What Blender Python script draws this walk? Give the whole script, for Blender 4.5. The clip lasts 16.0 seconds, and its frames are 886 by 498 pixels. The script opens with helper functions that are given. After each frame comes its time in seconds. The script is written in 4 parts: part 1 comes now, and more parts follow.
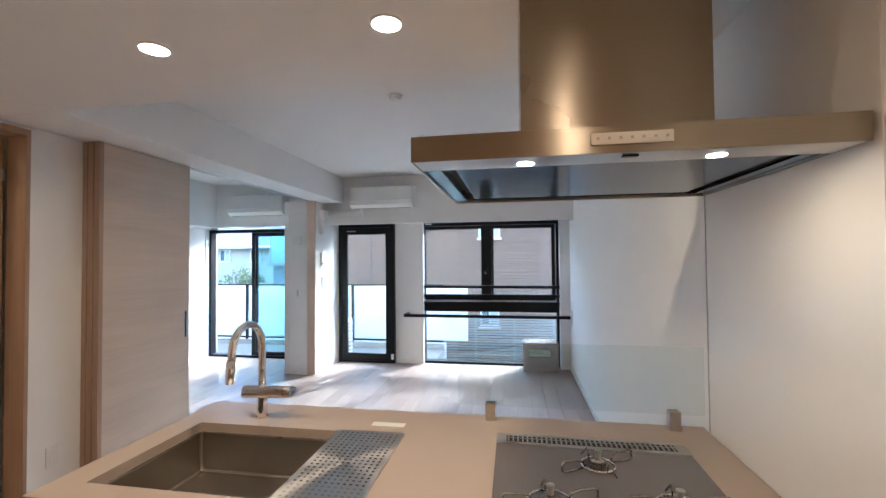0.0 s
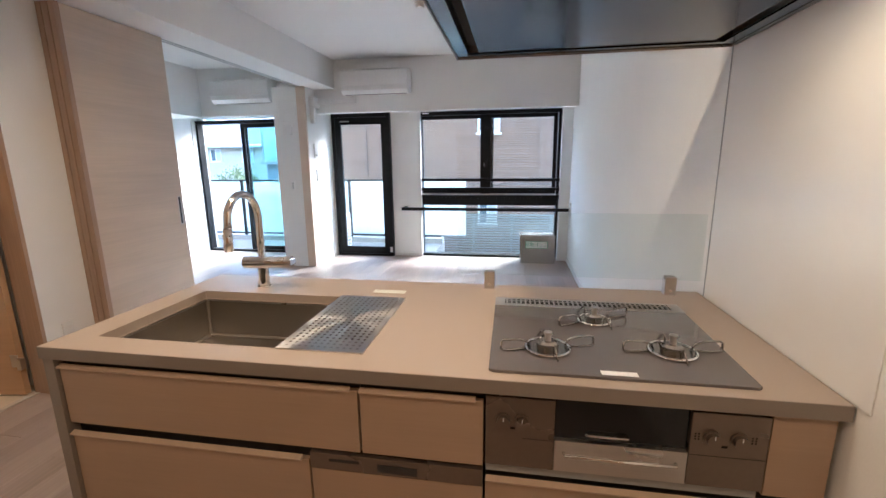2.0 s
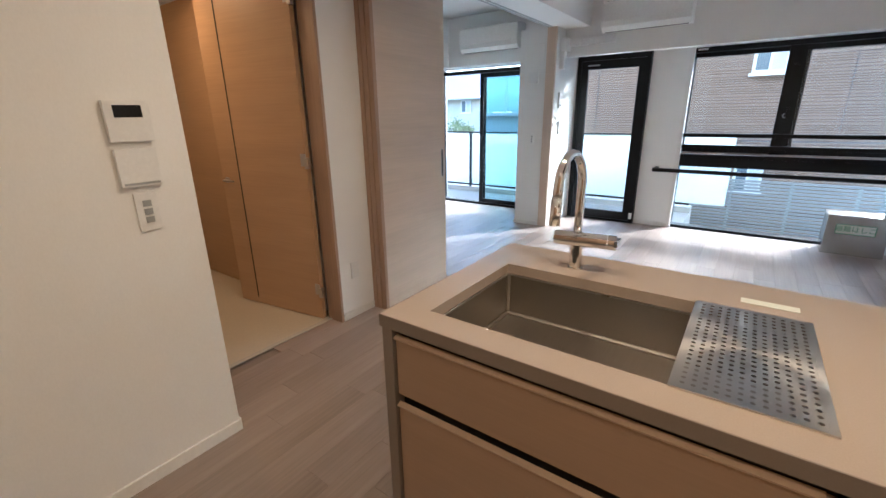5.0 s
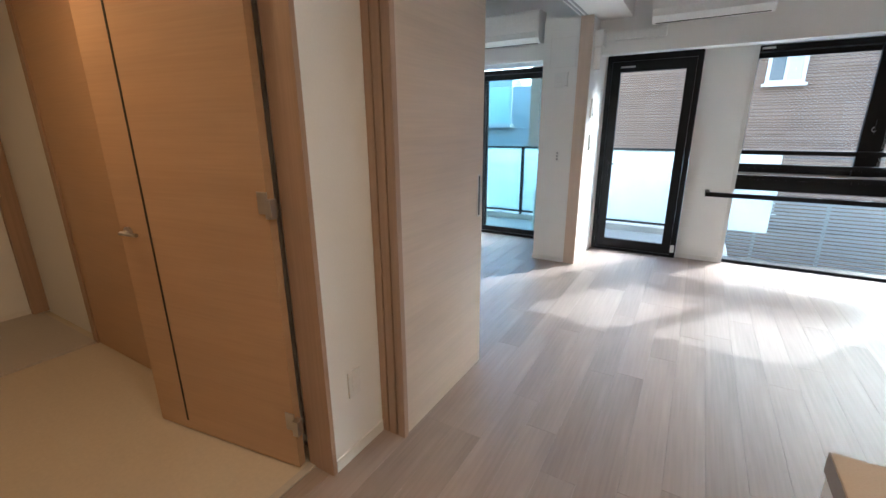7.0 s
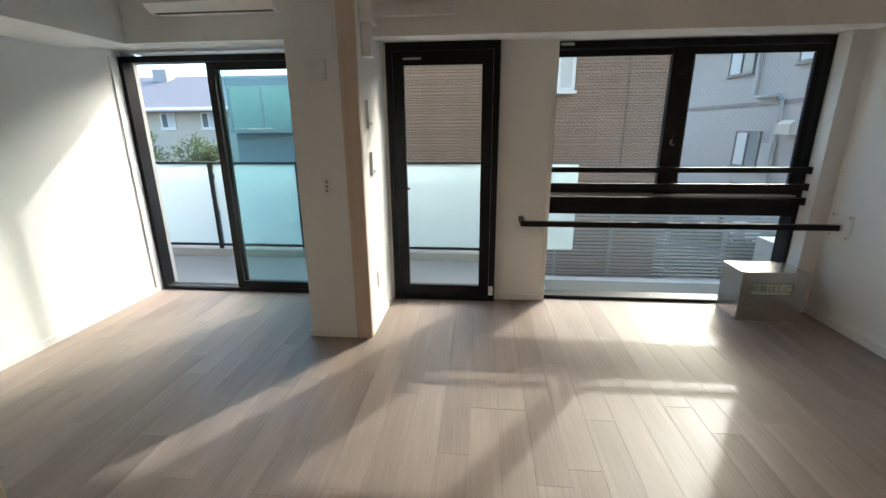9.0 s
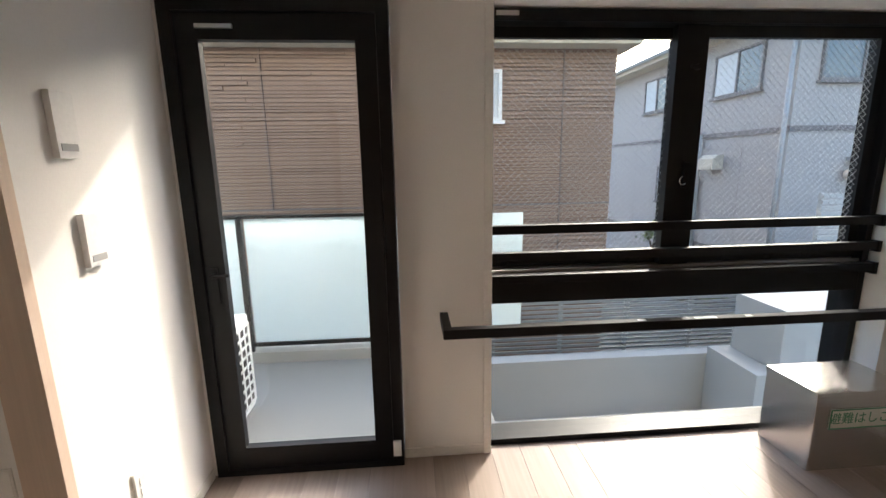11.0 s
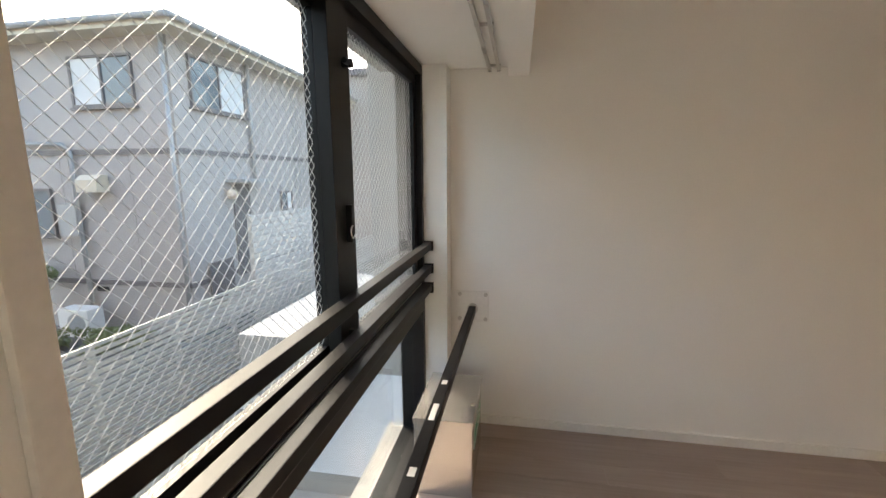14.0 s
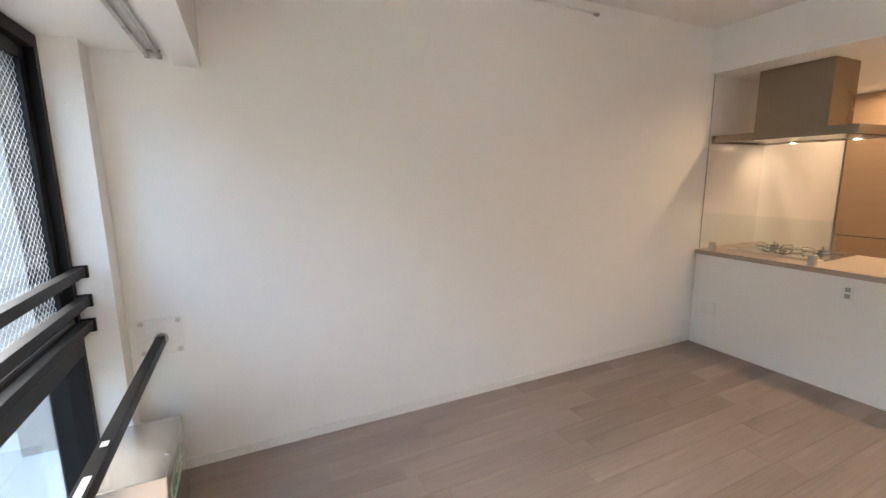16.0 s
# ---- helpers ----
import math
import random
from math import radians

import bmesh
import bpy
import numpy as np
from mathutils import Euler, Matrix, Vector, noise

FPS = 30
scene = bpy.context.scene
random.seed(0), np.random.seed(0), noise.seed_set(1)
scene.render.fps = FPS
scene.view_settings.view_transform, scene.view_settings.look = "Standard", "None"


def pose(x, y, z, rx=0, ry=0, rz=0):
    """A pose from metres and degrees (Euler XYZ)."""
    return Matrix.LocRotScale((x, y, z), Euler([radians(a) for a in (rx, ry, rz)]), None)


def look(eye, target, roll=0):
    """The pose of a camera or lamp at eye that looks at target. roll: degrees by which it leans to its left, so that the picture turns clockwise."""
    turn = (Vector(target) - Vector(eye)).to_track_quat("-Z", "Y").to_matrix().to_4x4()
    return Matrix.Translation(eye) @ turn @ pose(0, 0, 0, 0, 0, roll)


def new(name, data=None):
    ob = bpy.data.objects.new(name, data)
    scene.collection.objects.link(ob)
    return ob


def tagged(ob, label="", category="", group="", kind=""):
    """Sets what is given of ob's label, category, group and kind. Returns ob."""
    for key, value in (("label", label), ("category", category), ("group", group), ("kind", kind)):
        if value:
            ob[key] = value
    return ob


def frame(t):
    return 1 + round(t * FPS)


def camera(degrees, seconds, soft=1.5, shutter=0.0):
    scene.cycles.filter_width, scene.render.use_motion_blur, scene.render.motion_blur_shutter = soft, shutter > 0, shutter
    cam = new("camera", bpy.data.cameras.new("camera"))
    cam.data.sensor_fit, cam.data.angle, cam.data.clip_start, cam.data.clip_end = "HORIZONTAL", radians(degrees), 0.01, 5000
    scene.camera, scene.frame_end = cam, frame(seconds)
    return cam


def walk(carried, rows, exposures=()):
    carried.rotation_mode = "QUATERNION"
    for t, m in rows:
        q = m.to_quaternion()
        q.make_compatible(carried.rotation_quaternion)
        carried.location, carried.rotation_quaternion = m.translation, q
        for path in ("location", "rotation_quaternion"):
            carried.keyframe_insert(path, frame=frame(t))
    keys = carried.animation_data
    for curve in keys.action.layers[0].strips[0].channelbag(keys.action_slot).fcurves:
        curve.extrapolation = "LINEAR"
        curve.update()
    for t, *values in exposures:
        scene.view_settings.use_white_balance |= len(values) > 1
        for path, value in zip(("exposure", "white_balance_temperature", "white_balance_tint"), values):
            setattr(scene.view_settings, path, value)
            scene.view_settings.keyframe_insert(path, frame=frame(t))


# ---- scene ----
cam = camera(92.8, 16.0)
PATH = [
    (0, (0.552, -0.098, 1.563), (0.214, 1.873, 1.609), -0.5),
    (0.5, (0.541, -0.075, 1.519), (0.208, 1.897, 1.495), -0.5),
    (1, (0.539, -0.06, 1.483), (0.208, 1.907, 1.341), -0.5),
    (1.5, (0.533, -0.051, 1.447), (0.208, 1.902, 1.167), -0.5),
    (2, (0.532, -0.048, 1.415), (0.209, 1.882, 1.007), -0.6),
    (2.5, (0.518, -0.045, 1.409), (0.173, 1.859, 0.902), -0.4),
    (3, (0.495, -0.036, 1.403), (0.074, 1.835, 0.833), -0.4),
    (3.5, (0.432, -0.021, 1.404), (-0.157, 1.793, 0.801), -0.4),
    (4, (0.328, -0.048, 1.396), (-0.488, 1.673, 0.785), -0.4),
    (4.5, (0.147, -0.011, 1.403), (-0.887, 1.586, 0.786), -0.6),
    (4.7, (0.059, 0.05, 1.419), (-1.057, 1.594, 0.811), -0.9),
    (6.8, (-1.096, 0.819, 1.39), (-2.151, 2.423, 0.828), -0.3),
    (7, (-1.161, 0.942, 1.405), (-2.145, 2.591, 0.848), -0.4),
    (7.5, (-1.308, 1.286, 1.403), (-2.058, 3.056, 0.852), -0.3),
    (8, (-1.395, 1.672, 1.426), (-1.901, 3.529, 0.879), -0.3),
    (8.5, (-1.393, 2.1, 1.484), (-1.698, 3.994, 0.918), -0.4),
    (9, (-1.366, 2.556, 1.484), (-1.548, 4.469, 0.929), -0.4),
    (9.2, (-1.348, 2.736, 1.489), (-1.497, 4.655, 0.945), -0.4),
    (11.3, (-1.175, 4.418, 1.438), (-0.893, 6.365, 1.078), -0.5),
    (11.5, (-1.183, 4.563, 1.437), (-0.78, 6.491, 1.093), -0.1),
    (12, (-1.197, 4.929, 1.469), (-0.398, 6.727, 1.113), -0.2),
    (12.5, (-1.153, 5.231, 1.497), (0.078, 6.769, 1.152), -0.3),
    (13, (-1.135, 5.498, 1.507), (0.476, 6.632, 1.159), -0.3),
    (13.5, (-1.157, 5.588, 1.529), (0.677, 6.305, 1.184), -0.2),
    (14, (-1.145, 5.627, 1.527), (0.795, 5.976, 1.189), -0.3),
    (14.5, (-1.115, 5.614, 1.519), (0.857, 5.648, 1.186), -0.5),
    (15, (-1.116, 5.556, 1.518), (0.841, 5.31, 1.189), -0.7),
    (15.5, (-1.13, 5.506, 1.528), (0.765, 4.959, 1.196), -0.6),
    (16, (-1.148, 5.453, 1.535), (0.638, 4.617, 1.199), -0.6),
]
EXPOSURES = [(0, 3.72, 4850, 4), (2.5, 3.92, 5050, 6), (3.5, 3.85, 5100, 6), (4.5, 3.72, 4950, 4), (7, 3.65, 5080, 2), (8, 3.2, 5650, 3), (9, 2.58, 6050, 2), (11.5, 2.8, 6600, 12), (12.5, 2.98, 7100, 10), (14, 3.05, 7200, 10), (15, 3.2, 7500, 12), (16, 3.9, 6100, 9)]
walk(cam, [(t, look(eye, target, roll)) for t, eye, target, roll in PATH],
     exposures=EXPOSURES)

# ---- world, sun, lamps ----
SUN_WAY = Vector((-0.80, -1.17, -1.0)).normalized()
world = bpy.data.worlds.new("world")
scene.world = world
world.use_nodes = True
wn = world.node_tree.nodes
sky = wn.new("ShaderNodeTexSky")
sky.sky_type = "NISHITA"
sky.sun_disc = False
sky.sun_elevation = radians(35)
sky.sun_rotation = math.atan2(0.80, 1.17)
sky.dust_density = 4.0
sky.air_density = 1.0
sky.ozone_density = 1.0
wn["Background"].inputs["Strength"].default_value = 0.15
world.node_tree.links.new(sky.outputs[0], wn["Background"].inputs[0])

sun = new("sun", bpy.data.lights.new("sun", "SUN"))
sun.data.energy = 0.44
sun.data.angle = radians(1.3)
sun.data.color = (1.0, 0.95, 0.88)
sun.matrix_world = look((8, 14, 12), Vector((8, 14, 12)) + SUN_WAY)


def lamp(x, y, z, watts, size, colour):
    ob = new("downlight_or_fill_glow", bpy.data.lights.new("downlight_or_fill_glow", "AREA"))
    ob.data.shape, ob.data.size, ob.data.energy, ob.data.color = "DISK", size, watts, colour
    ob.matrix_world = pose(x, y, z)
    return ob


WARM = (1.0, 0.655, 0.365)
# Last two are unseen, added behind the camera to brighten the fronts.
KITCHEN_AND_FILL_LAMPS = [(-0.795, 1.285), (0.126, 1.28), (-0.3, -0.15), (0.85, -0.3)]
for (lx, ly), watts in zip(KITCHEN_AND_FILL_LAMPS, (0.88, 0.88, 0.48, 0.48)):
    lamp(lx, ly, 2.3735, watts, 0.07, WARM)
for lx in (0.58, 1.02):
    lamp(lx, 0.98, 1.797, 0.13, 0.04, WARM)
lamp(-3.4, 1.35, 2.3735, 0.6, 0.07, (1.0, 0.52, 0.2))


# ---- materials ----
def nodes_of(m):
    return m.node_tree.nodes, m.node_tree.links


def surface(name, colour, rough=0.6, metal=0.0, spread=0.06, grain=(3, 3, 3), fine=(60, 60, 60), bump=0.05, fine_amount=0.04,
            coat=0.0, per_object=0.0, rough_var=0.08):
    m = bpy.data.materials.new(name)
    m.use_nodes = True
    n, l = nodes_of(m)
    b = n["Principled BSDF"]
    b.inputs["Metallic"].default_value = metal
    b.inputs["Coat Weight"].default_value = coat
    tc = n.new("ShaderNodeTexCoord")

    def noise_at(scale, detail):
        mp = n.new("ShaderNodeMapping")
        mp.inputs["Scale"].default_value = scale
        l.new(tc.outputs["Object"], mp.inputs["Vector"])
        t = n.new("ShaderNodeTexNoise")
        t.inputs["Scale"].default_value = 1.0
        t.inputs["Detail"].default_value = detail
        l.new(mp.outputs[0], t.inputs["Vector"])
        return t.outputs["Fac"]

    big, small = noise_at(grain, 4), noise_at(fine, 3)

    def math_node(op, a, c):
        k = n.new("ShaderNodeMath")
        k.operation = op
        for i, v in enumerate((a, c)):
            if isinstance(v, (int, float)):
                k.inputs[i].default_value = v
            else:
                l.new(v, k.inputs[i])
        return k.outputs[0]

    f = math_node("ADD", math_node("MULTIPLY", math_node("SUBTRACT", big, 0.5), spread * 4),
                  math_node("MULTIPLY", math_node("SUBTRACT", small, 0.5), fine_amount * 4))
    if per_object:
        info = n.new("ShaderNodeObjectInfo")
        f = math_node("ADD", f, math_node("MULTIPLY", math_node("SUBTRACT", info.outputs["Random"], 0.5), per_object * 2))
    f = math_node("ADD", f, 1.0)
    mix = n.new("ShaderNodeVectorMath")
    mix.operation = "SCALE"
    mix.inputs[0].default_value = colour
    l.new(f, mix.inputs["Scale"])
    l.new(mix.outputs[0], b.inputs["Base Color"])
    l.new(math_node("ADD", math_node("MULTIPLY", math_node("SUBTRACT", big, 0.5), rough_var * 2), rough), b.inputs["Roughness"])
    if bump:
        bp = n.new("ShaderNodeBump")
        bp.inputs["Strength"].default_value = bump
        bp.inputs["Distance"].default_value = 0.002
        l.new(small, bp.inputs["Height"])
        l.new(bp.outputs[0], b.inputs["Normal"])
    return m


def glass(name, tint, gloss=1.0, frost=0.0):
    m = bpy.data.materials.new(name)
    m.use_nodes = True
    n, l = nodes_of(m)
    n.remove(n["Principled BSDF"])
    facing = n.new("ShaderNodeLayerWeight")
    facing.inputs["Blend"].default_value = 0.5
    power = n.new("ShaderNodeMath")
    power.operation = "POWER"
    power.inputs[1].default_value = 5.0
    l.new(facing.outputs["Facing"], power.inputs[0])
    fres = n.new("ShaderNodeMath")
    fres.operation = "MULTIPLY_ADD"
    fres.inputs[1].default_value, fres.inputs[2].default_value = 0.75, 0.03
    l.new(power.outputs[0], fres.inputs[0])
    gl = n.new("ShaderNodeBsdfGlossy")
    gl.inputs["Roughness"].default_value = 0.02
    tr = n.new("ShaderNodeBsdfTransparent")
    tr.inputs["Color"].default_value = (*tint, 1)
    body = tr.outputs[0]
    if frost:
        tl = n.new("ShaderNodeBsdfTranslucent")
        tl.inputs["Color"].default_value = (*tint, 1)
        df = n.new("ShaderNodeBsdfDiffuse")
        df.inputs["Color"].default_value = (*tint, 1)
        m1 = n.new("ShaderNodeMixShader")
        m1.inputs[0].default_value = 0.35
        l.new(tl.outputs[0], m1.inputs[1])
        l.new(df.outputs[0], m1.inputs[2])
        m2 = n.new("ShaderNodeMixShader")
        m2.inputs[0].default_value = frost
        l.new(tr.outputs[0], m2.inputs[1])
        l.new(m1.outputs[0], m2.inputs[2])
        body = m2.outputs[0]
    mx = n.new("ShaderNodeMixShader")
    l.new(fres.outputs[0], mx.inputs[0])
    l.new(body, mx.inputs[1])
    l.new(gl.outputs[0], mx.inputs[2])
    l.new(mx.outputs[0], n["Material Output"].inputs[0])
    return m


def emitting(name, colour, strength):
    m = bpy.data.materials.new(name)
    m.use_nodes = True
    b = m.node_tree.nodes["Principled BSDF"]
    b.inputs["Emission Color"].default_value = (*colour, 1)
    b.inputs["Emission Strength"].default_value = strength
    return m


WALL = surface("wallpaper", (0.86, 0.855, 0.83), 0.75, spread=0.012, fine=(180, 180, 90), fine_amount=0.02, bump=0.12)
CEIL = surface("ceiling_paper", (0.87, 0.87, 0.855), 0.8, spread=0.012, fine=(160, 160, 160), fine_amount=0.015, bump=0.08)
PANEL = surface("kitchen_panel", (0.85, 0.84, 0.82), 0.22, spread=0.008, fine_amount=0.004, bump=0.0, rough_var=0.03)
TRIMW = surface("white_trim", (0.82, 0.81, 0.78), 0.45, spread=0.01, bump=0.02)
PLANK = surface("floor_oak", (0.315, 0.25, 0.213), 0.44, spread=0.17, grain=(9, 1.1, 9), fine=(70, 2.2, 70), fine_amount=0.09, bump=0.05, per_object=0.13)
SUBFLOOR = surface("joint_dark", (0.27, 0.22, 0.19), 0.8)
HALLF = surface("hall_vinyl", (0.58, 0.51, 0.40), 0.5, spread=0.03, grain=(2, 2, 2), bump=0.04)
HALLT = surface("hall_tile", (0.50, 0.46, 0.41), 0.5, spread=0.03)
DOORW = surface("oak_veneer", (0.50, 0.325, 0.185), 0.42, spread=0.06, grain=(1.2, 1.2, 9), fine=(3, 3, 120), fine_amount=0.05, bump=0.04)
SLIDEW = surface("pale_oak_veneer", (0.62, 0.525, 0.43), 0.42, spread=0.085, grain=(0.9, 0.9, 7), fine=(3, 3, 120), fine_amount=0.05, bump=0.04)
FRAMEW = surface("oak_frame", (0.40, 0.275, 0.19), 0.45, spread=0.10, grain=(45, 45, 1.0), fine=(150, 150, 3), fine_amount=0.06, bump=0.05)
STRIPW = surface("pale_oak_strip", (0.66, 0.53, 0.42), 0.5, spread=0.05, grain=(30, 30, 1.0), fine=(150, 150, 3), bump=0.04)
CAB = surface("cabinet_laminate", (0.38, 0.265, 0.175), 0.38, spread=0.035, grain=(1.5, 8, 14), fine=(5, 40, 150), fine_amount=0.03, bump=0.03)
COUNTER = surface("counter_laminate", (0.405, 0.335, 0.275), 0.36, spread=0.015, fine=(300, 300, 300), fine_amount=0.05, bump=0.02)
# Worktop hue at about 0.6 of its brightness, for edge strip and end panel.
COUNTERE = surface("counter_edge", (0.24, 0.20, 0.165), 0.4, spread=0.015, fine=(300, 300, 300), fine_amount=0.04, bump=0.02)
STEEL = surface("brushed_steel", (0.60, 0.58, 0.55), 0.30, 1.0, spread=0.02, fine=(4, 4, 400), fine_amount=0.03, bump=0.04)
HOODM = surface("hood_steel", (0.32, 0.275, 0.215), 0.30, 1.0, spread=0.02, fine=(4, 4, 300), fine_amount=0.03, bump=0.05)
SINKM = surface("sink_steel", (0.40, 0.37, 0.33), 0.36, 1.0, spread=0.02, fine=(200, 6, 200), fine_amount=0.03, bump=0.03)
BURN = surface("burner_steel", (0.34, 0.32, 0.30), 0.22, 1.0, spread=0.02, bump=0.0)
CHROME = surface("chrome", (0.80, 0.79, 0.78), 0.08, 1.0, spread=0.01, fine_amount=0.0, bump=0.0, rough_var=0.02)
HOBG = surface("hob_glass", (0.12, 0.105, 0.10), 0.12, spread=0.01, fine=(400, 400, 400), fine_amount=0.05, bump=0.0, coat=0.6, rough_var=0.02)
BLACK = surface("black_aluminium", (0.006, 0.006, 0.007), 0.42, spread=0.08, bump=0.02)
BLACKG = surface("black_glass", (0.006, 0.007, 0.008), 0.15, bump=0.0)
# Near black for seams, and for shade painted into gaps, slots and recesses.
DARK = surface("dark_gap_and_shade", (0.03, 0.027, 0.025), 0.7)
GRILLP = surface("grill_panel", (0.18, 0.14, 0.11), 0.28, 0.6, spread=0.02, bump=0.01)
PLASTIC = surface("white_plastic", (0.82, 0.82, 0.80), 0.35, spread=0.008, bump=0.01)
GREYP = surface("grey_plastic", (0.35, 0.36, 0.36), 0.4, spread=0.02)
BOXM = surface("ladder_box_steel", (0.58, 0.57, 0.54), 0.24, 0.85, spread=0.02, fine=(4, 4, 300), fine_amount=0.02, bump=0.03)
GREEN = surface("sign_green", (0.07, 0.30, 0.17), 0.5, spread=0.02)
SIGNW = surface("sign_white", (0.74, 0.76, 0.70), 0.5, spread=0.01)
GLASS = glass("window_glass", (0.95, 0.975, 0.965))
TINTED = glass("low_e_glass", (0.85, 0.945, 0.955))
FROST = glass("frosted_glass", (0.80, 0.88, 0.90), frost=0.92)
TEAL = glass("teal_glass", (0.40, 0.50, 0.49), frost=0.95)
WIRE = surface("glass_wire", (0.50, 0.50, 0.49), 0.6, 0.0, bump=0.0)
CONC = surface("balcony_concrete", (0.24, 0.24, 0.235), 0.8, spread=0.05, grain=(2, 2, 2), fine=(50, 50, 50), bump=0.1)
WHITEC = surface("white_render", (0.37, 0.37, 0.355), 0.8, spread=0.03, bump=0.1)
ASPH = surface("asphalt", (0.11, 0.11, 0.108), 0.9, spread=0.08, fine=(80, 80, 80), fine_amount=0.1, bump=0.2)
BROWN = surface("brown_siding", (0.31, 0.215, 0.16), 0.8, spread=0.05, grain=(3, 3, 8), fine=(12, 12, 90), fine_amount=0.10, bump=0.3, per_object=0.05)
# Darker brown that puts shade into the gaps between siding ribs.
BROWND = surface("siding_gap_shade", (0.15, 0.10, 0.078), 0.9)
CREAM = surface("cream_render", (0.40, 0.375, 0.355), 0.85, spread=0.03, fine=(30, 30, 30), bump=0.15)
CREAM2 = surface("pale_siding", (0.60, 0.55, 0.45), 0.85, spread=0.04, fine=(6, 6, 40), bump=0.15)
GREYW = surface("grey_render", (0.30, 0.31, 0.31), 0.8, spread=0.04, bump=0.1)
ROOF = surface("slate_roof", (0.15, 0.15, 0.165), 0.7, spread=0.08, grain=(2, 6, 6), bump=0.2)
BAND = surface("dark_band", (0.17, 0.155, 0.15), 0.6)
FENCEM = surface("fence_aluminium", (0.43, 0.44, 0.435), 0.5, 0.2, spread=0.03)
WGLASS = surface("house_window", (0.16, 0.19, 0.21), 0.08, bump=0.0)
CURT = surface("curtain", (0.62, 0.64, 0.64), 0.8, spread=0.05, grain=(30, 30, 1))
LEAF = surface("foliage", (0.17, 0.20, 0.09), 0.7, spread=0.25, grain=(4, 4, 4), bump=0.0)
BARK = surface("bark", (0.12, 0.09, 0.06), 0.9, spread=0.15, bump=0.3)
GLOW = emitting("lamp_glow", (1.0, 0.80, 0.55), 2.5)

BLACK.node_tree.nodes["Principled BSDF"].inputs["Specular IOR Level"].default_value = 0.25
for m in (HOODM, STEEL):
    m.node_tree.nodes["Principled BSDF"].inputs["Anisotropic"].default_value = 0.93
HOODM.node_tree.nodes["Principled BSDF"].inputs["Anisotropic Rotation"].default_value = 0.25
PLANK.node_tree.nodes["Principled BSDF"].inputs["Specular IOR Level"].default_value = 0.35


# ---- building tools ----
def bx(bm, x0, x1, y0, y1, z0, z1, bevel=0.0):
    m = Matrix.Translation(((x0 + x1) / 2, (y0 + y1) / 2, (z0 + z1) / 2)) @ Matrix.Diagonal((abs(x1 - x0), abs(y1 - y0), abs(z1 - z0), 1))
    r = bmesh.ops.create_cube(bm, size=1.0, matrix=m)
    if bevel:
        edges = list({e for v in r["verts"] for e in v.link_edges})
        bmesh.ops.bevel(bm, geom=edges, offset=bevel, segments=2, affect="EDGES", profile=0.7)
    return bm


def rod(bm, a, b, r, seg=12, r2=None):
    a, b = Vector(a), Vector(b)
    d = b - a
    m = Matrix.Translation((a + b) / 2) @ d.to_track_quat("Z", "Y").to_matrix().to_4x4()
    bmesh.ops.create_cone(bm, cap_ends=True, segments=seg, radius1=r, radius2=r if r2 is None else r2, depth=d.length, matrix=m)
    return bm


def tube(bm, pts, r, seg=12):
    """A round bar swept along points."""
    rings = []
    pts = [Vector(p) for p in pts]
    for i, p in enumerate(pts):
        d = (pts[min(i + 1, len(pts) - 1)] - pts[max(i - 1, 0)]).normalized()
        q = d.to_track_quat("Z", "Y").to_matrix()
        rings.append([bm.verts.new(p + q @ Vector((r * math.cos(a), r * math.sin(a), 0))) for a in (2 * math.pi * k / seg for k in range(seg))])
    for a, b in zip(rings, rings[1:]):
        best = min(range(seg), key=lambda s: (a[0].co - b[s].co).length)
        for k in range(seg):
            f = bm.faces.new((a[k], a[(k + 1) % seg], b[(k + 1 + best) % seg], b[(k + best) % seg]))
            f.smooth = True
    bm.faces.new(rings[0][::-1])
    bm.faces.new(rings[-1])
    bmesh.ops.recalc_face_normals(bm, faces=bm.faces)
    return bm


def prism(bm, outline, axis, a, b):
    """A solid from an outline of 2D points pushed along an axis from a to b."""
    def at(p, v):
        return {"x": (v, p[0], p[1]), "y": (p[0], v, p[1]), "z": (p[0], p[1], v)}[axis]
    lo = [bm.verts.new(at(p, a)) for p in outline]
    hi = [bm.verts.new(at(p, b)) for p in outline]
    k = len(outline)
    bm.faces.new(lo)
    bm.faces.new(hi[::-1])
    for i in range(k):
        bm.faces.new((lo[i], hi[i], hi[(i + 1) % k], lo[(i + 1) % k]))
    bmesh.ops.recalc_face_normals(bm, faces=bm.faces)
    return bm


def ring_slab(x0, x1, y0, y1, hx0, hx1, hy0, hy1, z0, z1):
    """A slab with a rectangular hole, as one closed mesh."""
    bm = bmesh.new()
    rings = []
    for z in (z0, z1):
        rings.append([[bm.verts.new((x, y, z)) for x, y in ((p0, q0), (p1, q0), (p1, q1), (p0, q1))] for p0, p1, q0, q1 in ((x0, x1, y0, y1), (hx0, hx1, hy0, hy1))])
    for k in range(4):
        j = (k + 1) % 4
        for o, i in rings:
            bm.faces.new((o[k], o[j], i[j], i[k]))
        for which in (0, 1):
            lo, hi = rings[0][which], rings[1][which]
            bm.faces.new((lo[k], lo[j], hi[j], hi[k]))
    bmesh.ops.recalc_face_normals(bm, faces=bm.faces)
    return bm


def solid(name, bm, material):
    me = bpy.data.meshes.new(name)
    bm.to_mesh(me)
    bm.free()
    me.materials.append(material)
    return new(name, me)


def part(name, bm, material, parent, label=""):
    ob = solid(name, bm, material)
    ob.parent = parent
    ob.matrix_parent_inverse = parent.matrix_basis.inverted()
    return tagged(ob, label)


